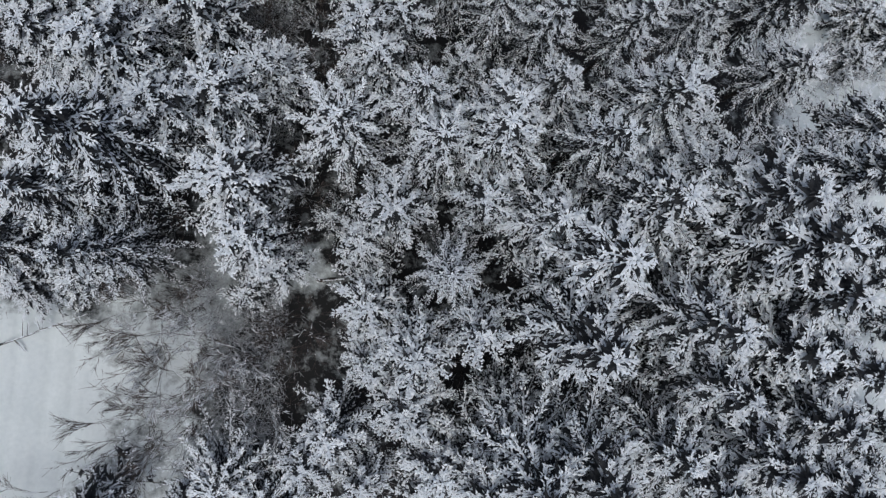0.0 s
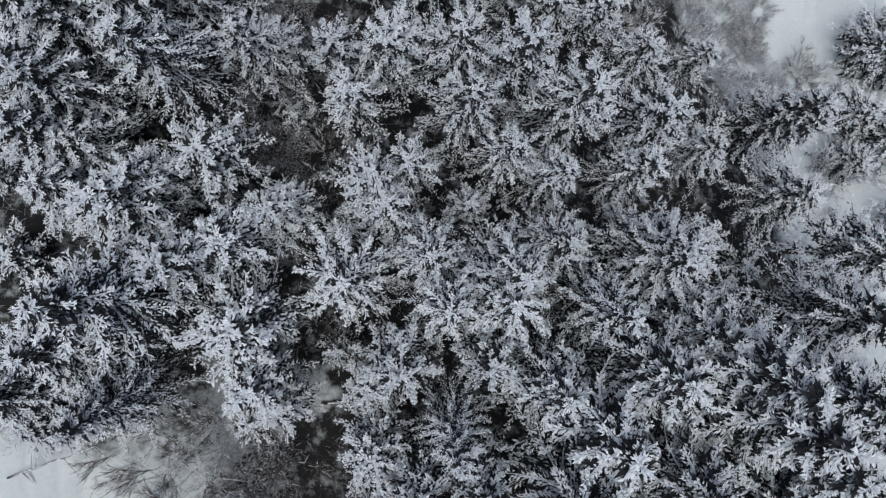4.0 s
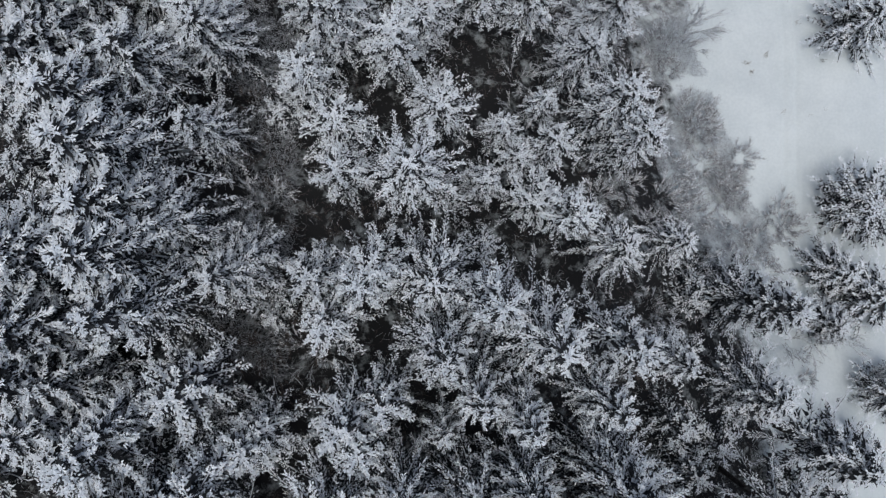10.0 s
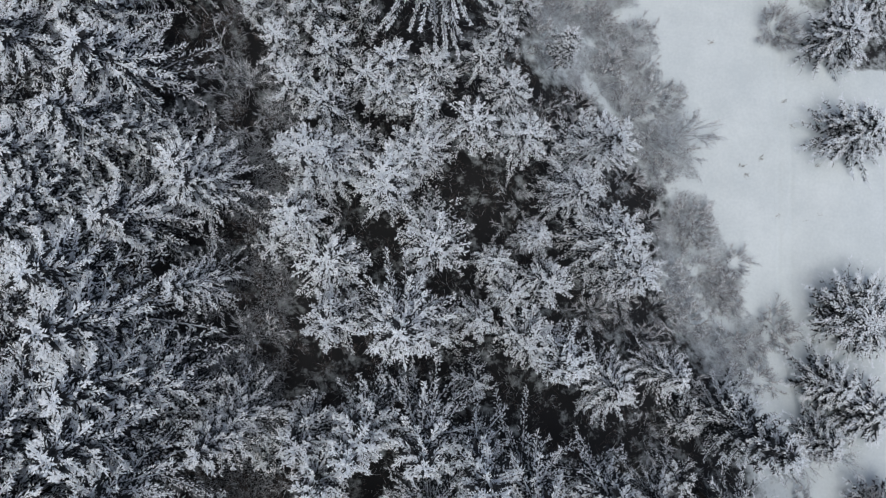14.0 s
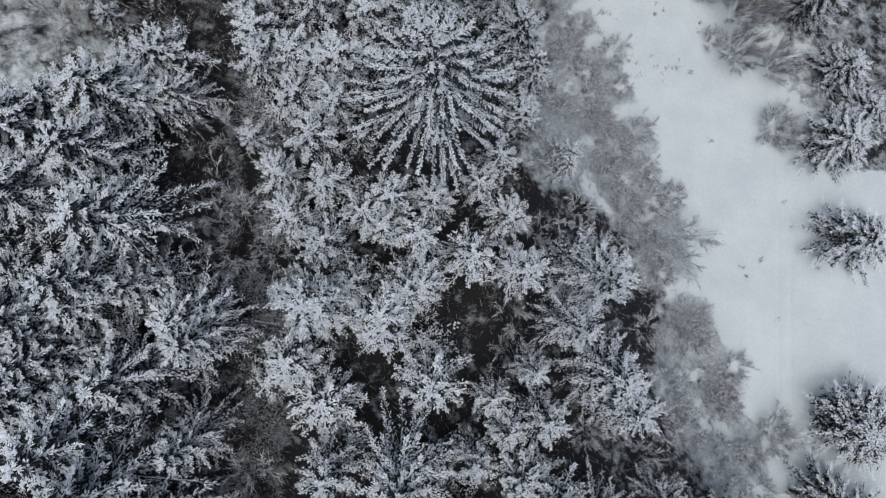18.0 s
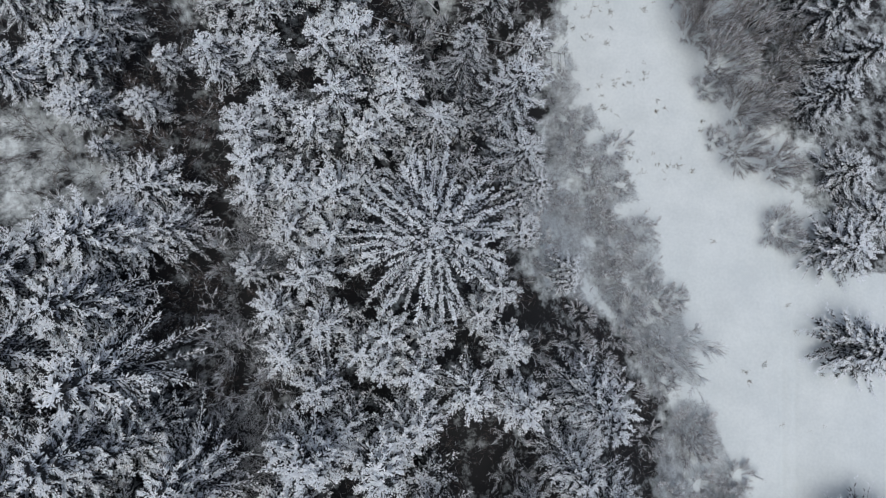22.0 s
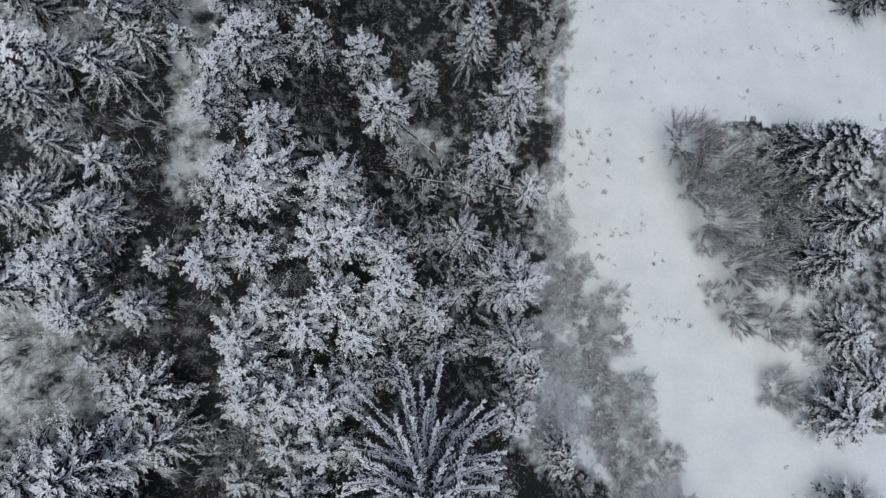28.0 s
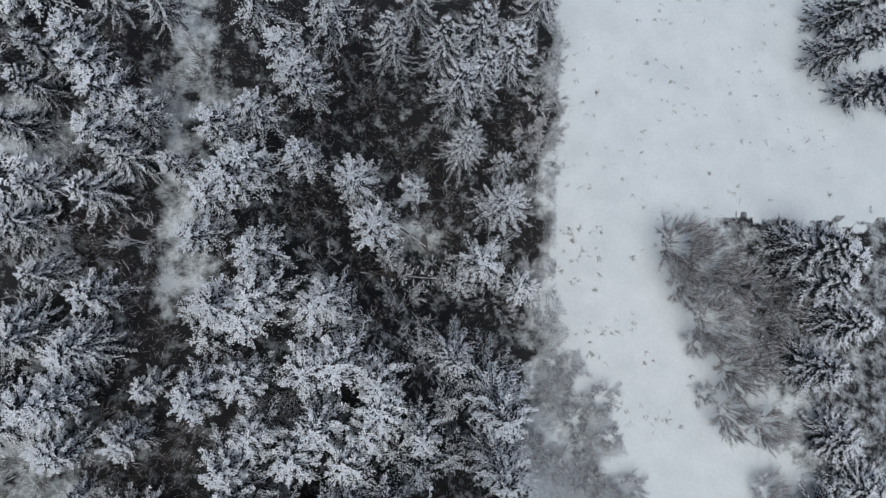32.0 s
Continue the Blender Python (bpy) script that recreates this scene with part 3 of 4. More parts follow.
young(-0.1, 34.5, 7.3, 1.8)
young(-0.4, 32.9, 7.0, 1.7)
young(1.5, 32.4, 7.0, 1.9)
young(2.4, 34.6, 7.1, 1.7)
young(5.1, 35.8, 6.4, 1.5)
young(6.3, 37.4, 8.3, 1.7)
young(8.3, 40.8, 6.4, 1.7)
young(7.1, 33.8, 7.0, 1.9)
spruce(9.1, 43.9, 10.3, 2.1)
spruce(-16.0, 40.1, 9.4, 3.7)
spruce(-15.8, 36.4, 10.5, 3.7)
spruce(-13.9, 33.0, 12.0, 4.1)
spruce(-14.6, 30.1, 12.5, 3.2)
young(-8.4, 38.1, 4.8, 1.3)
pine(34.1, 33.0, 5.0, 4.1)
dark(34.3, 46.2, 4.2, 2.9)
dark(36.3, 42.8, 4.2, 2.9)
young(-3.5, 28.9, 9.7, 2.0)
young(-11.0, 51.0, 7.8, 2.0)
young(-8.6, 51.5, 6.8, 2.0)
young(-4.7, 52.0, 7.8, 2.3)
young(-2.6, 52.5, 10.2, 2.3)
young(-0.4, 51.4, 9.2, 2.0)
young(-3.8, 49.0, 8.0, 2.0)
young(-0.0, 49.7, 8.1, 2.3)
young(-2.0, 46.4, 6.3, 2.0)
young(-5.2, 46.9, 6.6, 2.0)
young(-8.9, 46.4, 6.5, 2.0)
young(-7.6, 48.2, 6.0, 2.0)
young(-8.5, 44.6, 6.4, 2.0)
young(2.5, 47.9, 8.4, 1.8)
broad(7.9, 45.7, 12.9, 2.7)
young(-8.8, 55.2, 7.3, 2.3)
young(-4.3, 55.7, 8.5, 2.2)
spruce(-17.8, 53.6, 7.5, 2.4)
young(-18.1, 50.6, 8.0, 1.8)
young(-15.2, 47.9, 5.2, 1.5)
young(-18.1, 47.6, 5.9, 1.7)
young(-17.2, 45.1, 4.8, 1.0)
spruce(-13.0, 40.6, 5.8, 2.4)
dark(32.8, 58.4, 8.5, 3.1)
young(-8.7, 64.8, 10.8, 2.2)
young(-11.0, 62.7, 8.6, 1.8)
young(-11.3, 60.3, 8.8, 1.8)
young(-8.2, 59.6, 9.4, 2.0)
young(-8.1, 56.6, 8.6, 2.3)
young(-10.0, 56.2, 9.1, 2.0)
young(-5.4, 65.6, 12.8, 1.7)
young(1.8, 64.0, 12.4, 1.5)
spruce(5.5, 67.3, 12.9, 2.0)
broad(8.5, 63.1, 11.2, 2.7)
young(10.5, 56.8, 4.2, 1.8)
spruce(-21.1, 63.1, 7.4, 2.0)
spruce(-18.2, 63.0, 7.2, 2.2)
spruce(-16.9, 65.4, 5.6, 2.0)
spruce(-20.6, 57.8, 6.3, 1.8)
young(-17.4, 56.6, 7.1, 1.7)
young(-18.1, 53.2, 7.1, 1.9)
young(-19.8, 50.2, 6.8, 1.9)
young(-14.3, 50.9, 5.0, 1.2)
young(-14.9, 48.1, 5.1, 1.3)
young(-5.6, 70.8, 13.9, 2.0)
young(-8.5, 68.5, 11.3, 1.8)
young(-10.6, 67.5, 10.2, 1.7)
spruce(5.7, 68.1, 13.7, 1.8)
young(8.5, 66.4, 9.5, 1.0)
young(-17.9, 69.4, 8.1, 1.9)
young(-17.8, 66.5, 8.3, 1.9)
young(-16.0, 68.1, 6.8, 1.7)
dark(-22.7, 72.4, 6.6, 1.6)
young(-13.6, 65.0, 6.9, 1.3)
spruce(6.4, 72.2, 16.6, 2.2)
young(-3.6, -9.2, 7.1, 2.2)
young(-4.8, -10.5, 6.7, 1.8)
young(-0.3, -7.7, 9.4, 2.3)
young(3.8, -7.9, 9.5, 2.0)
young(1.0, -10.6, 8.5, 2.3)
young(-2.0, -6.2, 8.0, 1.9)
young(-2.2, -11.4, 6.9, 1.8)
spruce(4.3, -9.1, 15.3, 3.7)
spruce(6.5, -8.8, 15.7, 3.7)
spruce(9.5, -8.4, 14.7, 3.2)
spruce(11.2, -6.2, 16.4, 3.4)
spruce(13.5, -8.9, 15.7, 3.7)
spruce(15.6, -7.8, 15.2, 3.7)
spruce(11.0, -9.7, 15.2, 3.4)
spruce(2.7, -10.3, 11.8, 3.2)
spruce(16.5, -10.1, 14.9, 3.7)
spruce(17.1, -5.8, 15.8, 3.7)
spruce(20.4, 2.2, 14.2, 3.7)
spruce(18.1, -0.5, 16.1, 3.7)
spruce(-8.5, -11.6, 5.0, 3.2)
spruce(-6.8, -13.1, 4.9, 2.9)
thin(-15.1, 1.3, 10.6, 4.6)
thin(-17.4, -1.0, 7.8, 3.9)
spruce(-14.2, 7.4, 9.0, 3.2)
spruce(-12.2, 8.4, 9.5, 2.7)
spruce(-15.9, 8.0, 8.9, 3.2)
young(-2.1, 8.5, 11.0, 2.2)
dark(-17.6, -2.6, 4.4, 2.6)
dark(-15.7, -2.5, 4.0, 2.2)
dark(-16.4, 10.5, 10.3, 3.3)
spruce(-16.4, 12.6, 10.8, 3.7)
dark(-15.7, 15.2, 10.5, 2.6)
spruce(-17.8, 24.8, 11.3, 3.7)
spruce(-16.3, 15.8, 11.5, 3.9)
dark(-15.9, 12.5, 10.8, 3.1)
spruce(-15.5, 10.1, 8.4, 3.4)
spruce(-15.0, 28.8, 9.7, 3.2)
spruce(-12.9, 29.6, 9.2, 2.7)
spruce(-18.8, 34.3, 10.4, 3.7)
spruce(-19.7, 38.1, 10.2, 3.7)
spruce(-17.6, 28.1, 11.1, 3.7)
spruce(-16.4, 27.5, 10.2, 2.9)
spruce(-17.0, 24.9, 11.5, 3.7)
spruce(-20.0, 38.0, 8.1, 3.2)
spruce(-18.5, 39.6, 7.7, 2.9)
spruce(-21.9, 49.0, 7.4, 2.4)
spruce(-20.9, 54.1, 7.2, 2.2)
spruce(-14.7, 39.9, 6.3, 2.7)
spruce(-16.5, 35.5, 9.0, 2.9)
spruce(-22.8, 54.1, 6.5, 2.2)
dark(-23.9, 60.6, 6.8, 2.2)
spruce(-22.2, 60.9, 6.1, 2.0)
spruce(-21.4, 54.9, 5.8, 2.0)
young(-18.7, 51.4, 5.4, 1.9)
young(-19.3, 47.9, 5.0, 1.7)
dark(-24.0, 67.3, 6.3, 2.0)
dark(-23.4, 69.9, 5.9, 1.8)
dark(-23.5, 60.5, 5.8, 2.2)
young(-19.9, 72.9, 8.1, 1.7)
dark(-23.1, 72.4, 6.5, 1.6)
spruce(-0.0, 74.6, 16.2, 2.0)
spruce(3.5, 74.2, 17.4, 2.2)
spruce(8.8, 74.2, 14.4, 2.7)
spruce(6.1, 75.4, 16.1, 2.2)
young(-4.5, 76.3, 15.2, 2.3)
young(-9.3, 76.4, 11.9, 2.3)
spruce(-18.8, 76.0, 7.9, 2.2)
spruce(-15.4, 75.9, 7.5, 2.0)
spruce(1.7, 77.7, 16.8, 2.2)
spruce(11.0, 78.7, 12.4, 2.4)
dark(35.6, 42.8, 4.0, 2.6)
dark(35.2, 55.1, 6.9, 2.9)
dark(33.5, 60.0, 9.3, 3.1)
dark(37.9, 77.7, 10.2, 2.6)
dark(40.1, 74.5, 9.3, 2.6)
dark(38.7, 81.2, 11.0, 2.9)
dark(29.4, 10.9, 4.0, 2.4)
dark(33.1, 6.6, 4.0, 2.9)
dark(31.1, 14.4, 4.0, 2.9)
spruce(11.7, 38.3, 6.3, 1.7)
young(8.6, 41.5, 5.6, 1.5)
broad(12.4, 30.4, 10.4, 3.4)
dark(32.2, 51.8, 7.2, 2.9)
dark(43.9, 81.4, 4.8, 2.8)
dark(44.6, 75.2, 4.8, 3.0)
young(22.1, -14.6, 8.6, 2.9)
sapling(27.9, -6.0, 4.8, 2.2)
sapling(21.4, -6.3, 4.8, 2.3)
sapling(-19.4, 15.3, 4.0, 2.3)
sapling(-23.3, 35.0, 3.9, 2.2)
sapling(24.4, 2.0, 4.0, 1.8)
sapling(-14.1, -12.2, 5.3, 2.4)
sapling(27.5, 0.3, 3.8, 2.4)
sapling(27.1, -3.2, 5.1, 2.3)
sapling(15.9, -12.6, 5.6, 2.2)
sapling(13.0, -11.9, 6.0, 1.9)
sapling(-17.5, 8.9, 5.0, 2.4)
sapling(23.1, -8.5, 4.4, 2.4)
sapling(-18.3, 17.9, 4.9, 1.8)
sapling(19.6, -4.2, 3.9, 2.2)
sapling(-19.9, 8.7, 4.8, 1.8)
sapling(-20.7, 23.1, 4.0, 2.2)
sapling(-19.8, 11.0, 3.5, 2.5)
sapling(5.6, -11.4, 5.2, 2.4)
sapling(19.1, 12.7, 2.7, 2.2)
sapling(0.3, -12.8, 5.9, 2.3)
young(25.0, -15.5, 6.8, 2.8)
sapling(23.4, -2.1, 4.2, 2.2)
sapling(5.8, 56.9, 3.3, 2.2)
sapling(16.8, 3.4, 4.8, 2.2)
sapling(4.6, 11.8, 5.2, 2.0)
sapling(-2.9, 54.6, 3.8, 2.0)
sapling(2.2, 25.9, 3.0, 2.5)
sapling(29.9, 3.5, 4.0, 2.2)
sapling(2.6, 45.0, 4.4, 2.1)
spruce(-26.9, 71.3, 6.0, 2.8)
spruce(9.6, -14.9, 10.2, 2.8)
young(-27.2, 76.0, 4.8, 3.0)
sapling(-22.0, 27.0, 5.0, 1.9)
sapling(-23.5, 50.3, 3.0, 2.4)
sapling(-22.1, 31.9, 4.0, 2.1)
sapling(0.3, 43.5, 3.5, 2.2)
spruce(18.3, -14.0, 6.5, 2.8)
sapling(4.8, 45.5, 4.1, 1.9)
sapling(26.0, -8.4, 5.8, 1.9)
young(14.4, -14.6, 9.0, 2.8)
young(-24.3, 76.5, 5.7, 2.8)
sapling(9.5, -11.1, 6.5, 2.5)
sapling(16.2, 6.0, 4.8, 2.4)
sapling(-21.1, 18.1, 4.2, 2.2)
sapling(-19.5, 20.5, 4.7, 1.9)
sapling(-8.2, -3.4, 3.2, 1.8)
sapling(-22.2, 37.7, 3.6, 2.2)
sapling(-19.9, 27.7, 4.2, 2.0)
sapling(-2.2, 38.8, 2.7, 2.0)
sapling(26.5, -11.5, 5.5, 1.8)
sapling(-6.8, 23.8, 3.1, 2.2)
sapling(-19.5, 5.0, 3.6, 2.6)
young(-24.4, 63.8, 3.8, 2.8)
sapling(4.2, -13.6, 5.8, 2.2)
sapling(24.7, -4.0, 4.1, 1.9)
sapling(-0.0, 59.0, 4.5, 1.8)
sapling(7.1, -13.0, 4.3, 2.0)
sapling(-18.7, 0.4, 4.3, 2.4)
sapling(19.4, 4.2, 3.1, 2.5)
sapling(15.4, -0.6, 7.1, 1.9)
sapling(-4.0, 0.3, 4.9, 1.5)
sapling(0.8, 46.1, 2.9, 2.2)
sapling(-12.6, 55.4, 2.6, 1.5)
young(9.8, 84.2, 4.3, 2.8)
sapling(25.0, -13.0, 4.5, 2.1)
sapling(4.7, 48.6, 4.2, 2.2)
sapling(-10.4, -12.3, 4.6, 1.9)
sapling(-19.8, 25.3, 3.7, 1.8)
sapling(22.8, -11.3, 4.0, 2.3)
sapling(-7.4, 40.3, 2.0, 2.1)
sapling(-16.5, 43.3, 3.0, 1.8)
sapling(2.5, 52.5, 4.2, 1.8)
sapling(-11.3, 53.6, 3.7, 2.0)
sapling(4.8, 16.4, 5.0, 1.9)
sapling(21.5, -0.6, 5.5, 1.8)
sapling(20.0, -10.7, 6.0, 1.8)
sapling(7.7, -10.5, 4.5, 1.8)
sapling(-3.3, 6.4, 5.0, 1.8)
sapling(-20.2, 30.2, 5.0, 2.0)
sapling(2.9, 19.3, 4.2, 1.9)
sapling(11.6, -13.8, 6.8, 1.8)
sapling(-6.7, 12.3, 3.1, 1.5)
sapling(17.5, 10.0, 4.2, 1.8)
# added trees out of view on the left, to block light from the clearings
spruce(-31.0, 38.0, 11.8, 3.8)
spruce(-33.0, 41.5, 11.8, 3.8)
spruce(-31.5, 45.0, 11.8, 3.8)
spruce(-32.5, 49.0, 11.8, 3.8)
spruce(-29.5, 51.5, 11.8, 3.8)
spruce(-35.0, 45.0, 11.8, 3.8)
spruce(-35.0, 38.5, 11.8, 3.8)
thin(-28.0, -14.0, 11.8, 3.8)
thin(-29.0, -9.5, 11.8, 3.8)
thin(-30.0, -5.0, 11.8, 3.8)
thin(-28.5, -1.0, 11.8, 3.8)
thin(-33.0, -11.0, 11.8, 3.8)
thin(-33.0, -3.0, 11.8, 3.8)
thin(-25.0, -17.0, 11.8, 3.8)
thin(-20.0, -19.0, 11.8, 3.8)
spruce(-29.5, 35.0, 11.8, 3.8)
bare(-13.1, -4.5, 4.2, 2.2)
frosted(-12.4, -6.4, 4.6, 2.4)
bare(-11.0, -8.6, 4.9, 2.6)
bare(-13.2, -9.9, 4.2, 2.2)
frosted(-10.1, -10.3, 4.2, 2.2)
frosted(-9.2, -6.6, 4.6, 2.4)
frosted(-10.2, -4.6, 3.8, 2.0)
frosted(-7.8, -9.2, 4.2, 2.2)
frosted(27.2, 9.6, 4.6, 2.4)
frosted(20.1, 14.5, 3.4, 1.8)
bush(28.6, 18.5, 1.8, 2.2)
bush(26.7, 16.6, 1.3, 1.6)
frosted(-5.2, 2.0, 4.2, 2.2)
bare(-10.5, -3.4, 3.8, 2.0)
bare(-6.9, -6.0, 4.9, 2.6)
bare(-5.4, -5.0, 3.4, 1.8)
bare(-5.2, 11.3, 3.4, 1.8)
bare(-8.4, 11.1, 3.4, 1.8)
bare(-11.1, -5.9, 4.6, 2.4)
frosted(29.7, 9.9, 3.8, 2.0)
frosted(27.8, 2.8, 3.8, 2.0)
frosted(-7.9, 14.0, 4.2, 2.2)
bare(-7.7, 10.3, 4.6, 2.4)
bare(-4.2, 7.9, 3.4, 1.8)
bare(-6.0, 0.8, 4.2, 2.2)
frosted(-4.4, 10.0, 3.4, 1.8)
bush(24.2, 20.1, 1.6, 2.0)
bush(29.2, 17.6, 1.4, 1.8)
bush(21.6, 18.5, 1.5, 1.9)
bush(20.1, 21.9, 1.6, 2.0)
bare(-9.4, 31.2, 3.8, 2.0)
bare(-8.7, 24.7, 3.4, 1.8)
bare(-7.7, 21.4, 4.2, 2.2)
bare(-6.8, 18.2, 3.0, 1.6)
bare(-2.1, 17.0, 3.0, 1.6)
frosted(7.9, 27.4, 3.0, 1.6)
frosted(21.2, 31.9, 4.9, 2.6)
bush(22.8, 25.1, 2.0, 2.5)
bush(18.6, 19.6, 1.8, 2.2)
bush(24.9, 20.9, 1.6, 2.0)
bush(15.3, 20.3, 1.6, 2.0)
bush(13.1, 19.6, 1.4, 1.8)
frosted(32.2, 6.8, 3.0, 1.6)
bush(28.2, 7.1, 0.8, 1.0)
bare(-10.8, 42.5, 3.8, 2.0)
frosted(-10.2, 38.5, 3.8, 2.0)
frosted(-10.2, 34.9, 3.8, 2.0)
frosted(-7.7, 31.2, 4.2, 2.2)
frosted(-7.8, 18.2, 3.8, 2.0)
frosted(7.9, 25.3, 3.4, 1.8)
bush(22.4, 26.3, 1.9, 2.4)
frosted(22.3, 33.0, 4.2, 2.2)
bush(19.9, 35.8, 1.8, 2.2)
bush(15.8, 42.1, 1.6, 2.0)
bush(12.9, 32.7, 1.6, 2.0)
bush(20.4, 19.8, 1.6, 2.0)
bush(25.9, 22.9, 1.5, 1.9)
bush(30.2, 41.1, 1.8, 2.2)
broom(29.5, 46.5, 3.8, 2.0)
bush(10.5, 39.6, 1.6, 2.0)
bush(16.3, 37.3, 1.5, 1.9)
bush(17.8, 45.1, 1.3, 1.6)
bush(20.5, 29.8, 1.4, 1.8)
bush(25.4, 20.0, 1.3, 1.6)
bush(11.9, 44.8, 1.2, 1.5)
bush(13.7, 34.8, 1.3, 1.6)
frosted(-18.0, 50.0, 3.8, 2.0)
bare(-14.4, 45.4, 4.6, 2.4)
bare(-12.4, 46.7, 3.8, 2.0)
bare(-10.4, 37.4, 3.8, 2.0)
frosted(-9.6, 32.6, 4.2, 2.2)
frosted(-11.0, 30.4, 3.8, 2.0)
bare(-15.7, 49.0, 3.8, 2.0)
bare(-14.6, 54.1, 3.8, 2.0)
frosted(1.3, 55.2, 4.6, 2.4)
frosted(-0.4, 53.6, 3.0, 1.6)
bush(17.3, 48.0, 1.7, 2.1)
bush(15.5, 44.4, 1.6, 2.0)
bush(12.9, 42.7, 1.6, 2.0)
bush(29.5, 41.8, 1.9, 2.4)
broom(25.2, 54.7, 5.7, 3.0)
broom(26.9, 51.0, 4.9, 2.6)
broom(26.7, 47.6, 4.2, 2.2)
broom(23.3, 57.4, 4.2, 2.2)
bush(24.5, 52.9, 1.5, 1.9)
bush(25.0, 48.8, 1.2, 1.5)
bush(17.3, 39.5, 1.6, 2.0)
bush(17.9, 35.2, 1.7, 2.1)
bush(19.6, 32.2, 1.6, 2.0)
bush(16.6, 41.5, 1.3, 1.6)
bush(11.2, 44.3, 1.5, 1.9)
bush(19.6, 38.3, 1.2, 1.5)
bush(21.6, 36.0, 1.4, 1.8)
frosted(9.7, 32.6, 3.8, 2.0)
bush(14.8, 50.3, 1.2, 1.5)
broom(31.2, 56.8, 4.6, 2.4)
frosted(-20.5, 60.0, 3.8, 2.0)
bare(-15.4, 56.9, 4.2, 2.2)
bare(-18.1, 59.1, 3.8, 2.0)
bare(-15.2, 46.4, 4.2, 2.2)
bare(-18.5, 49.0, 3.8, 2.0)
bare(-11.7, 48.4, 3.8, 2.0)
bare(-6.2, 63.8, 3.8, 2.0)
bare(-7.1, 66.0, 3.0, 1.6)
bare(-6.0, 60.9, 3.4, 1.8)
frosted(0.5, 56.8, 4.2, 2.2)
bare(-0.6, 54.8, 3.4, 1.8)
bare(3.7, 62.8, 3.4, 1.8)
bare(-3.2, 63.6, 2.3, 1.2)
broom(22.9, 60.7, 5.7, 3.0)
broom(25.0, 59.0, 5.7, 3.0)
broom(27.6, 57.5, 4.6, 2.4)
broom(29.3, 51.5, 3.8, 2.0)
bush(13.0, 69.9, 1.6, 2.0)
bush(11.8, 58.2, 1.3, 1.6)
bush(15.3, 46.1, 1.4, 1.8)
bush(16.0, 42.9, 1.3, 1.6)
bush(16.5, 38.5, 1.5, 1.9)
bush(13.7, 50.7, 1.0, 1.2)
frosted(2.9, 50.9, 2.8, 1.5)
broom(30.0, 54.1, 3.8, 2.0)
broom(32.3, 56.9, 3.4, 1.8)
frosted(-16.0, 59.8, 3.8, 2.0)
bare(-13.4, 72.4, 4.2, 2.2)
frosted(-15.4, 69.9, 3.8, 2.0)
frosted(-5.0, 58.5, 3.8, 2.0)
bare(-2.0, 58.1, 2.8, 1.5)
bare(-3.4, 73.6, 4.2, 2.2)
bare(-4.4, 76.8, 3.8, 2.0)
bare(-6.5, 69.5, 3.4, 1.8)
bare(2.1, 68.1, 3.4, 1.8)
bare(2.9, 73.7, 3.4, 1.8)
bare(1.0, 77.8, 3.0, 1.6)
frosted(-20.2, 58.9, 3.8, 2.0)
bare(-18.7, 73.4, 3.4, 1.8)
bush(12.4, 72.9, 1.8, 2.2)
bush(11.5, 69.5, 1.5, 1.9)
bush(13.4, 76.1, 1.3, 1.6)
frosted(4.2, 58.2, 3.4, 1.8)
bare(3.1, 65.5, 2.7, 1.4)
bare(-19.1, 60.1, 3.4, 1.8)
frosted(25.3, -6.2, 3.4, 1.8)
bush(13.1, 54.3, 1.1, 1.5)
frosted(8.8, 55.3, 3.1, 1.6)
bare(7.9, 36.9, 3.0, 1.6)
bare(-20.6, 42.0, 2.9, 1.5)
bare(-20.9, 1.4, 3.0, 1.6)
frosted(-21.0, 65.2, 3.2, 1.7)
bare(-22.0, 10.0, 3.4, 1.8)
bare(-5.3, 13.9, 3.0, 1.6)
frosted(16.4, 12.1, 3.1, 1.6)
bare(-12.4, 35.8, 3.5, 1.8)
bush(9.7, 41.7, 1.2, 1.7)
frosted(14.7, 2.2, 3.2, 1.7)
bare(-21.5, 45.6, 3.4, 1.8)
frosted(-22.9, 23.9, 3.0, 1.6)
frosted(-25.9, 53.2, 3.9, 2.0)
frosted(-23.8, 29.0, 3.8, 2.0)
bare(-17.1, -13.0, 4.0, 2.1)
frosted(22.6, -4.3, 3.0, 1.6)
frosted(-22.5, 20.3, 3.5, 1.9)
frosted(23.3, 0.2, 3.2, 1.7)
frosted(9.1, 79.0, 3.7, 2.0)
frosted(-18.4, 41.1, 3.4, 1.8)
frosted(-23.0, 55.4, 2.9, 1.5)
bare(-6.0, 73.9, 3.3, 1.7)
bare(-20.0, 79.2, 4.0, 2.1)
bare(12.5, 9.0, 4.0, 2.1)
frosted(-22.4, 12.5, 2.9, 1.5)
frosted(14.1, -2.9, 2.9, 1.5)
frosted(-20.1, 32.4, 2.9, 1.5)
bush(15.3, 31.5, 1.4, 1.9)
frosted(-8.8, -13.9, 2.9, 1.5)
frosted(-24.6, 79.0, 3.7, 2.0)
bare(-19.5, -13.2, 3.3, 1.8)
frosted(-25.7, 49.6, 3.0, 1.6)
bush(24.3, 15.3, 1.0, 1.4)
bare(-23.4, 60.6, 3.0, 1.6)
bare(9.2, 69.2, 2.9, 1.5)
frosted(-25.0, 73.9, 3.1, 1.6)
frosted(-17.3, 11.4, 3.2, 1.7)
frosted(-20.4, 51.5, 3.0, 1.6)
bush(11.0, 67.9, 1.1, 1.5)
bare(-22.2, 15.8, 2.9, 1.5)
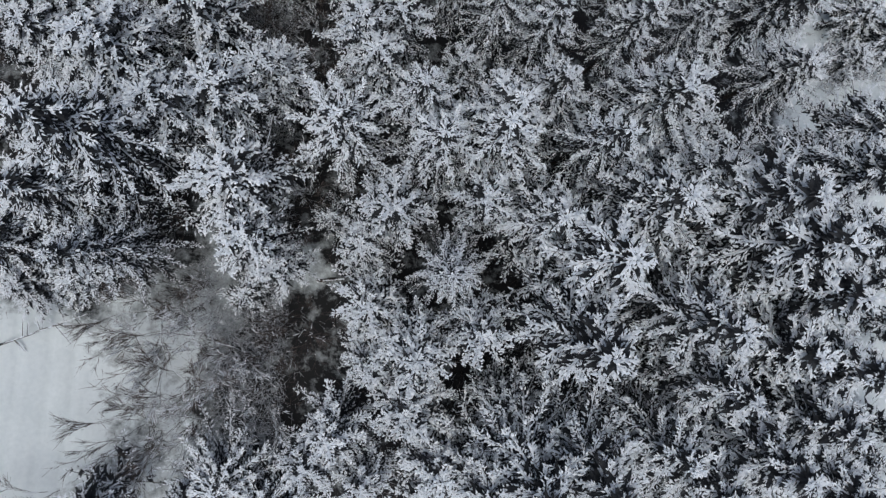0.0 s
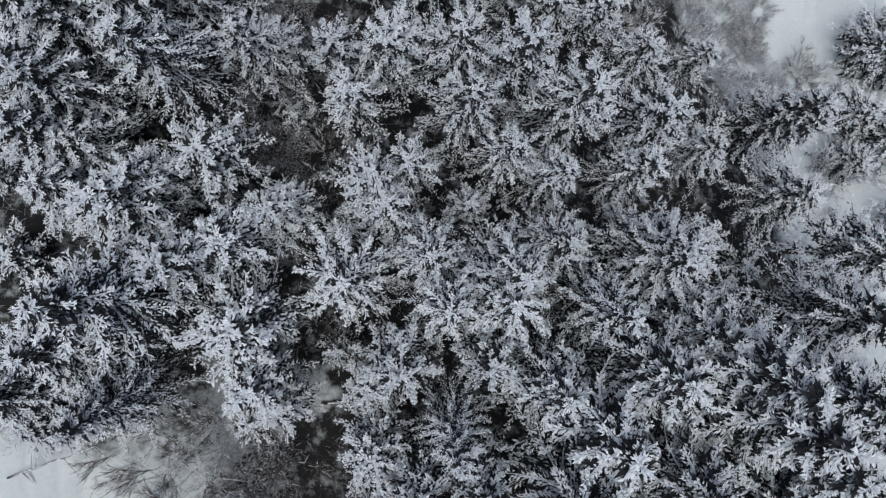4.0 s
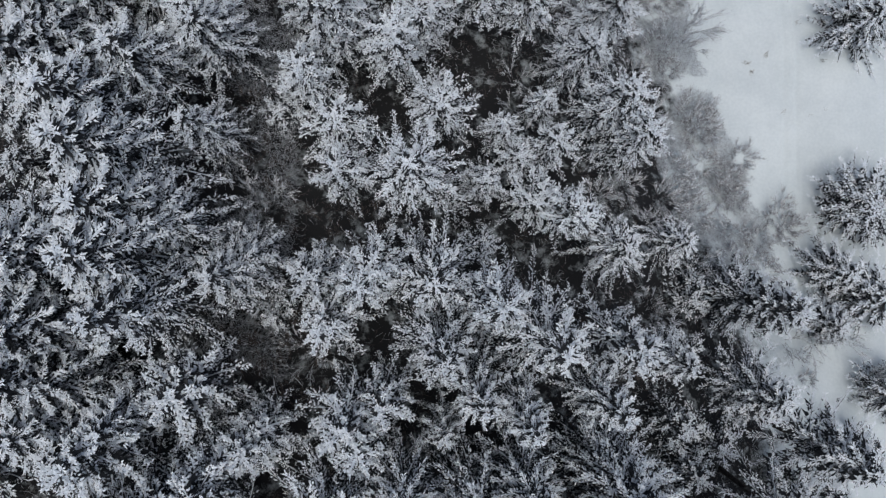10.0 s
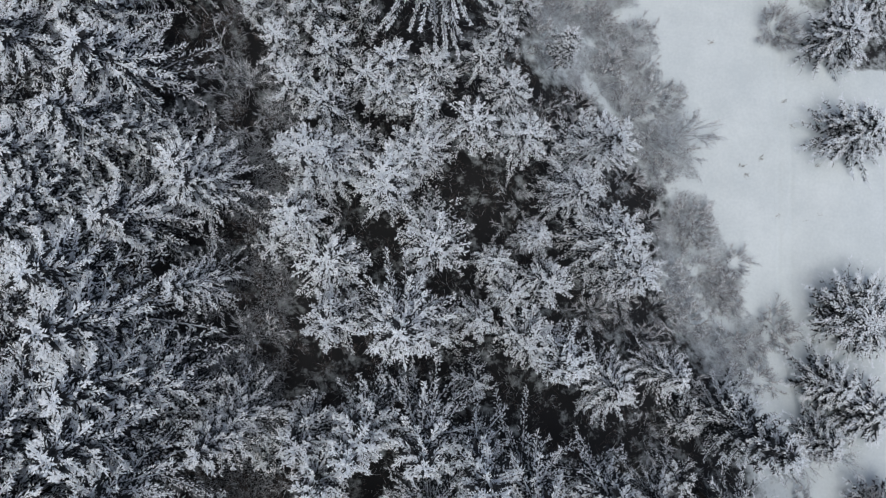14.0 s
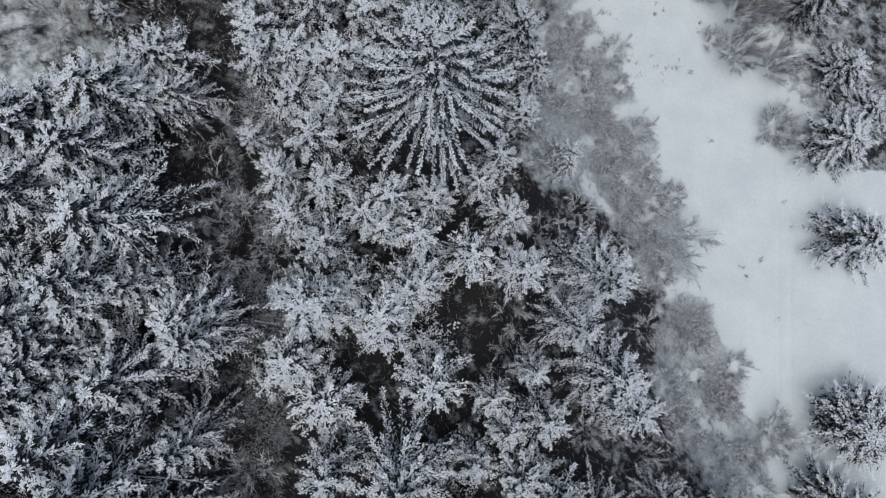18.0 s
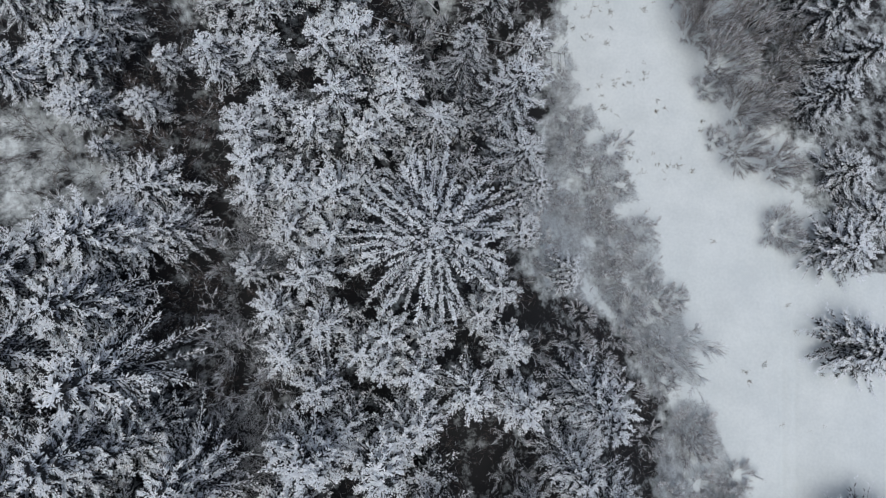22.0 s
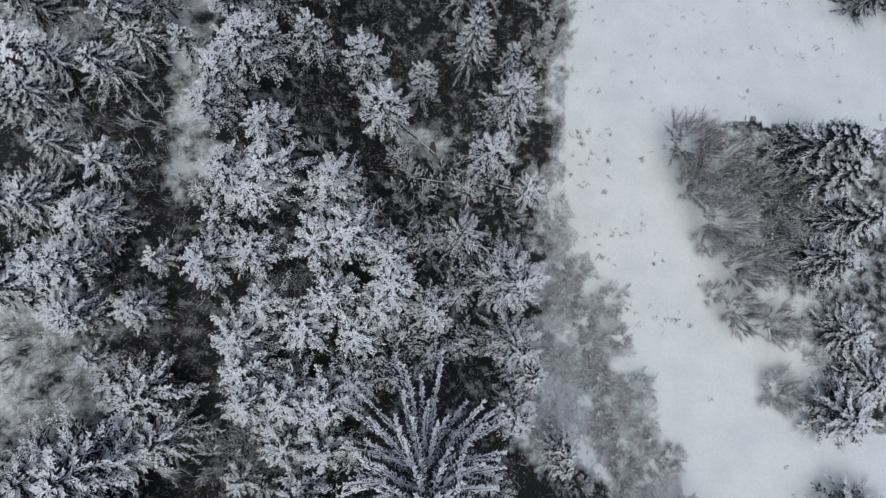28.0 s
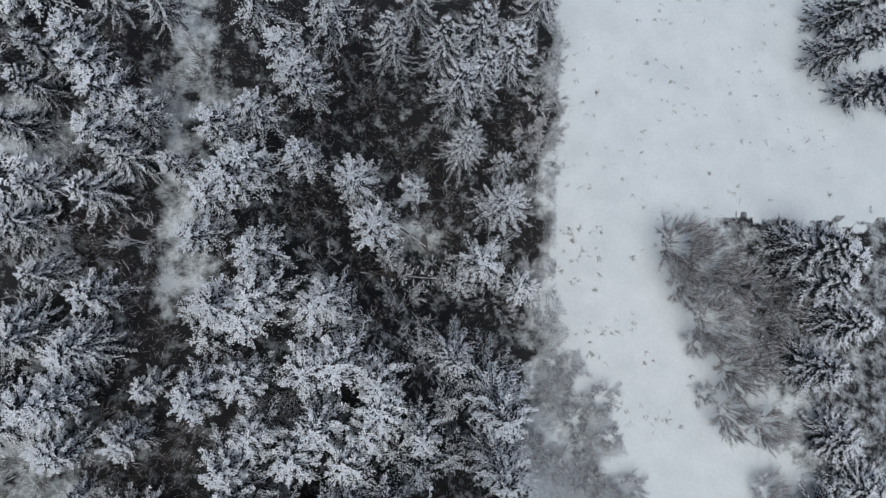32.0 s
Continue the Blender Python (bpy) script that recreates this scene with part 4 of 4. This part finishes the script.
bare(-21.8, 7.4, 3.9, 2.1)
bush(11.4, 55.1, 1.3, 1.9)
bush(18.8, 25.7, 1.4, 1.9)
bare(-19.2, 44.0, 3.2, 1.7)
bush(11.8, 65.5, 1.0, 1.4)
bare(-11.8, 0.2, 3.2, 1.7)
frosted(-15.9, 23.5, 3.1, 1.6)
frosted(-24.3, 32.1, 3.7, 2.0)
bare(-1.8, 71.8, 3.1, 1.6)
bush(17.4, 29.1, 1.3, 1.8)
frosted(-24.5, 37.9, 3.1, 1.6)
bush(14.1, 48.4, 1.4, 1.9)
frosted(15.3, -9.5, 3.5, 1.8)
bush(19.2, 41.4, 1.5, 2.1)
bush(26.9, 14.4, 1.4, 1.9)
bush(10.3, 64.8, 1.0, 1.4)
bush(16.9, 17.7, 1.4, 2.0)
bare(-5.1, 55.3, 2.9, 1.5)
frosted(9.3, 60.0, 3.3, 1.7)
frosted(16.9, 1.1, 3.4, 1.8)
frosted(-25.4, 55.5, 3.1, 1.6)
bush(23.0, 22.4, 1.5, 2.0)
bush(24.7, 17.0, 1.3, 1.8)
bush(17.2, 33.1, 1.2, 1.6)


# ---- undergrowth, grass and other small things ----
def undergrowth(name, label, count, mat, where, reach, width, flat, lift):
    """Loose twigs on the ground, too many to count."""
    s = Shape()
    made = 0
    while made < count:
        x, y = rnd.uniform(-34, 42), rnd.uniform(-20, 84)
        amount = where(x, y)
        if rnd.random() > amount or noise.noise((x * 0.5, y * 0.5, 9)) < -0.15:
            continue
        made += 1
        a = rnd.uniform(0, 6.283)
        d = Vector((math.cos(a), math.sin(a), rnd.uniform(0.05, flat))).normalized()
        s.blade(Vector((x, y, ground(x, y) + relief(x, y) + rnd.uniform(0, lift))), d, rnd.uniform(0.4, 1) * reach, width, 0)
    tagged(new(name, s.mesh(name, mat)), label, "undergrowth", kind="stuff")


def margin(x, y):
    """One in the strip of scrub between forest and meadow."""
    return 1.0 if np.interp(y, EDGE_Y, EDGE_X) - 1 < x < np.interp(y, MEADOW_Y, MEADOW_X) - 0.4 and 14 < y < 80 else 0.0


undergrowth("undergrowth", "brown twigs and brambles on the forest floor", 36000, TWIG, lambda x, y: max(0, litter_shade(x, y) - 0.3), 0.75, 0.014, 1.2, 0.5)
undergrowth("frosted_undergrowth", "grey frosted twigs on the forest floor", 24000, FROST, lambda x, y: max(0, litter_shade(x, y) - 0.3), 0.7, 0.012, 1.0, 0.9)
undergrowth("frosted_brush", "tall frosted brush in a gully between the trees", 26000, FROST, lambda x, y: 0.6 if abs(x + 8.6 - 0.02 * y) < 2.2 and -12 < y < 50 else 0.0, 0.6, 0.012, 1.4, 2.6)
undergrowth("scrub", "fine grey stalks and frosted scrub along the meadow", 46000, FROST, margin, 0.5, 0.008, 1.6, 0.35)


def tufts(count):
    """Stalks of dead grass that stick out of the meadow's snow."""
    s = Shape()
    for _ in range(count):
        while True:
            x, y = rnd.uniform(11, 40), rnd.uniform(14, 84)
            near, far = np.interp(y, MEADOW_Y, MEADOW_X), np.interp(y, FAR_Y, FAR_X)
            chance = 0.25 if y > 58 else 0.06
            if 46 < y < 62 and x < near + 5:
                chance = 1.0
            if near - 0.5 < x < far + 1 and rnd.random() < chance and noise.noise((x * 0.35, y * 0.35, 2)) > -0.1:
                break
        base = Vector((x, y, ground(x, y) + relief(x, y)))
        size = rnd.uniform(0.15, 0.5) if 46 < y < 62 else rnd.uniform(0.1, 0.34)
        for _ in range(rnd.randint(4, 16)):
            a = rnd.uniform(0, 6.283)
            d = Vector((math.cos(a), math.sin(a), rnd.uniform(0.2, 1.2))).normalized()
            s.blade(base + Vector((rnd.uniform(-.2, .2), rnd.uniform(-.14, .14), 0)), d, size * rnd.uniform(0.5, 1.2), 0.016, 0)
    tagged(new("grass_tufts", s.mesh("grass_tufts", STRAW)), "dead grass stalks sticking out of meadow snow", "grass", kind="stuff")


tufts(240)


def log(name, label, x0, y0, x1, y1, thick, lift0=0.12, lift1=0.12, branches=0):
    """A fallen trunk with snow along its top and, if any, side branches."""
    a, b = Vector((x0, y0, ground(x0, y0) + lift0)), Vector((x1, y1, ground(x1, y1) + lift1))
    thing = new(name)
    wood, snow, side = Shape(), Shape(), Shape()
    d = (b - a).normalized()
    pts = [a + (b - a) * (k / 6) + Vector((rnd.uniform(-1, 1), rnd.uniform(-1, 1), rnd.uniform(-.5, .5))) * thick * 0.5 for k in range(7)]
    wood.tube(pts, thick, thick * 0.55, 7)
    for k in range(18):
        p = a + (b - a) * (k / 19) + Vector((0, 0, thick * 0.95))
        snow.lump(p, d, (b - a).length / 10, thick * rnd.uniform(0.5, 0.9), thick * 0.35)
    for k in range(branches):
        p = a + (b - a) * rnd.uniform(0.15, 1)
        q = (d * 0.3 + d.cross(Vector((0, 0, 1))) * rnd.choice((-1, 1)) + Vector((0, 0, rnd.uniform(-.3, .5)))).normalized()
        reach = rnd.uniform(0.5, 1.3)
        side.tube([p, p + q * reach], 0.018, 0.006)
        for _ in range(7):
            snow.lump(p + q * (reach * rnd.uniform(0.1, 0.9)), (q + Vector((rnd.uniform(-1, 1), rnd.uniform(-1, 1), rnd.uniform(-.4, .4))) * 0.7).normalized(), 0.26, 0.03, 0.015)
    part("trunk", wood.mesh("trunk", BARK), thing)
    tagged(part("snow", snow.mesh("snow", SNOW), thing, "snow lying along the trunk"), kind="stuff")
    if branches:
        tagged(part("side_wood", side.mesh("side_wood", BARK), thing), kind="stuff")
    tagged(thing, label, "log")


log("fallen_log", "pale fallen log lying on the forest snow", -5.2, -3.1, -3.7, -3.0, 0.1, 0.12, 0.12, 0)
log("fallen_log", "thin snowy log across a forest gap", -9.3, 27.2, -6.8, 26.8, 0.08, 0.12, 0.12, 0)
log("fallen_tree", "fallen frosted tree across the stream", -2.3, 57.9, 7.2, 57.2, 0.09, 0.5, 0.9, 40)
log("leaning_trunk", "bent trunk leaning over the stream", -0.4, 62.4, 3.1, 60.0, 0.09, 1.2, 0.3, 0)
log("fallen_tree", "snowed fallen tree with comb-like branches", 7.2, 57.7, 13.6, 56.1, 0.08, 0.8, 0.4, 40)
log("fallen_branch", "long bare fallen branch lying on snow", -20.0, -5.9, -15.8, -4.4, 0.05, 0.1, 0.8, 10)
log("leaning_trunk", "bare dark leaning trunk among brown bushes", 27.4, 52.4, 30.3, 53.3, 0.06, 0.4, 1.8, 10)
log("leaning_trunk", "bare dark leaning trunk among brown bushes", 26.9, 50.7, 30.0, 51.3, 0.05, 0.3, 1.6, 8)


def stream():
    """Dark water of a narrow brook between snowy banks."""
    ys = (55.0, 55.6, 55.9, 57.6, 58.8, 58.9, 61.1)
    xs = (2.7, 2.8, 2.8, 3.2, 2.7, 3.4, 2.7)
    verts, faces = [], []
    steps = 40
    for k in range(steps + 1):
        y = ys[0] + (ys[-1] - ys[0]) * k / steps
        x, w = float(np.interp(y, ys, xs)) + 0.12 * math.sin(y * 3), 0.24 + 0.08 * math.sin(y * 5 + 1)
        for dx in (-w, w):
            verts.append((x + dx, y, max(ground(x + e, y) + relief(x + e, y) for e in (-w, 0, w)) + 0.03))
        if k:
            faces.append((2 * k - 2, 2 * k - 1, 2 * k + 1, 2 * k))
    me = bpy.data.meshes.new("water")
    me.from_pydata(verts, [], faces)
    me.materials.append(WATER)
    tagged(new("water", me), "black water of a narrow brook between snow", "water", kind="structure")


WATER = material("brook_water", (0.006, 0.007, 0.008), (0.014, 0.015, 0.016), 2.0, 0.15, 0.1, 6.0)
stream()

# the patterns are done with
for thing in PATTERNS:
    for ob in (*thing.children_recursive, thing):
        bpy.data.objects.remove(ob)
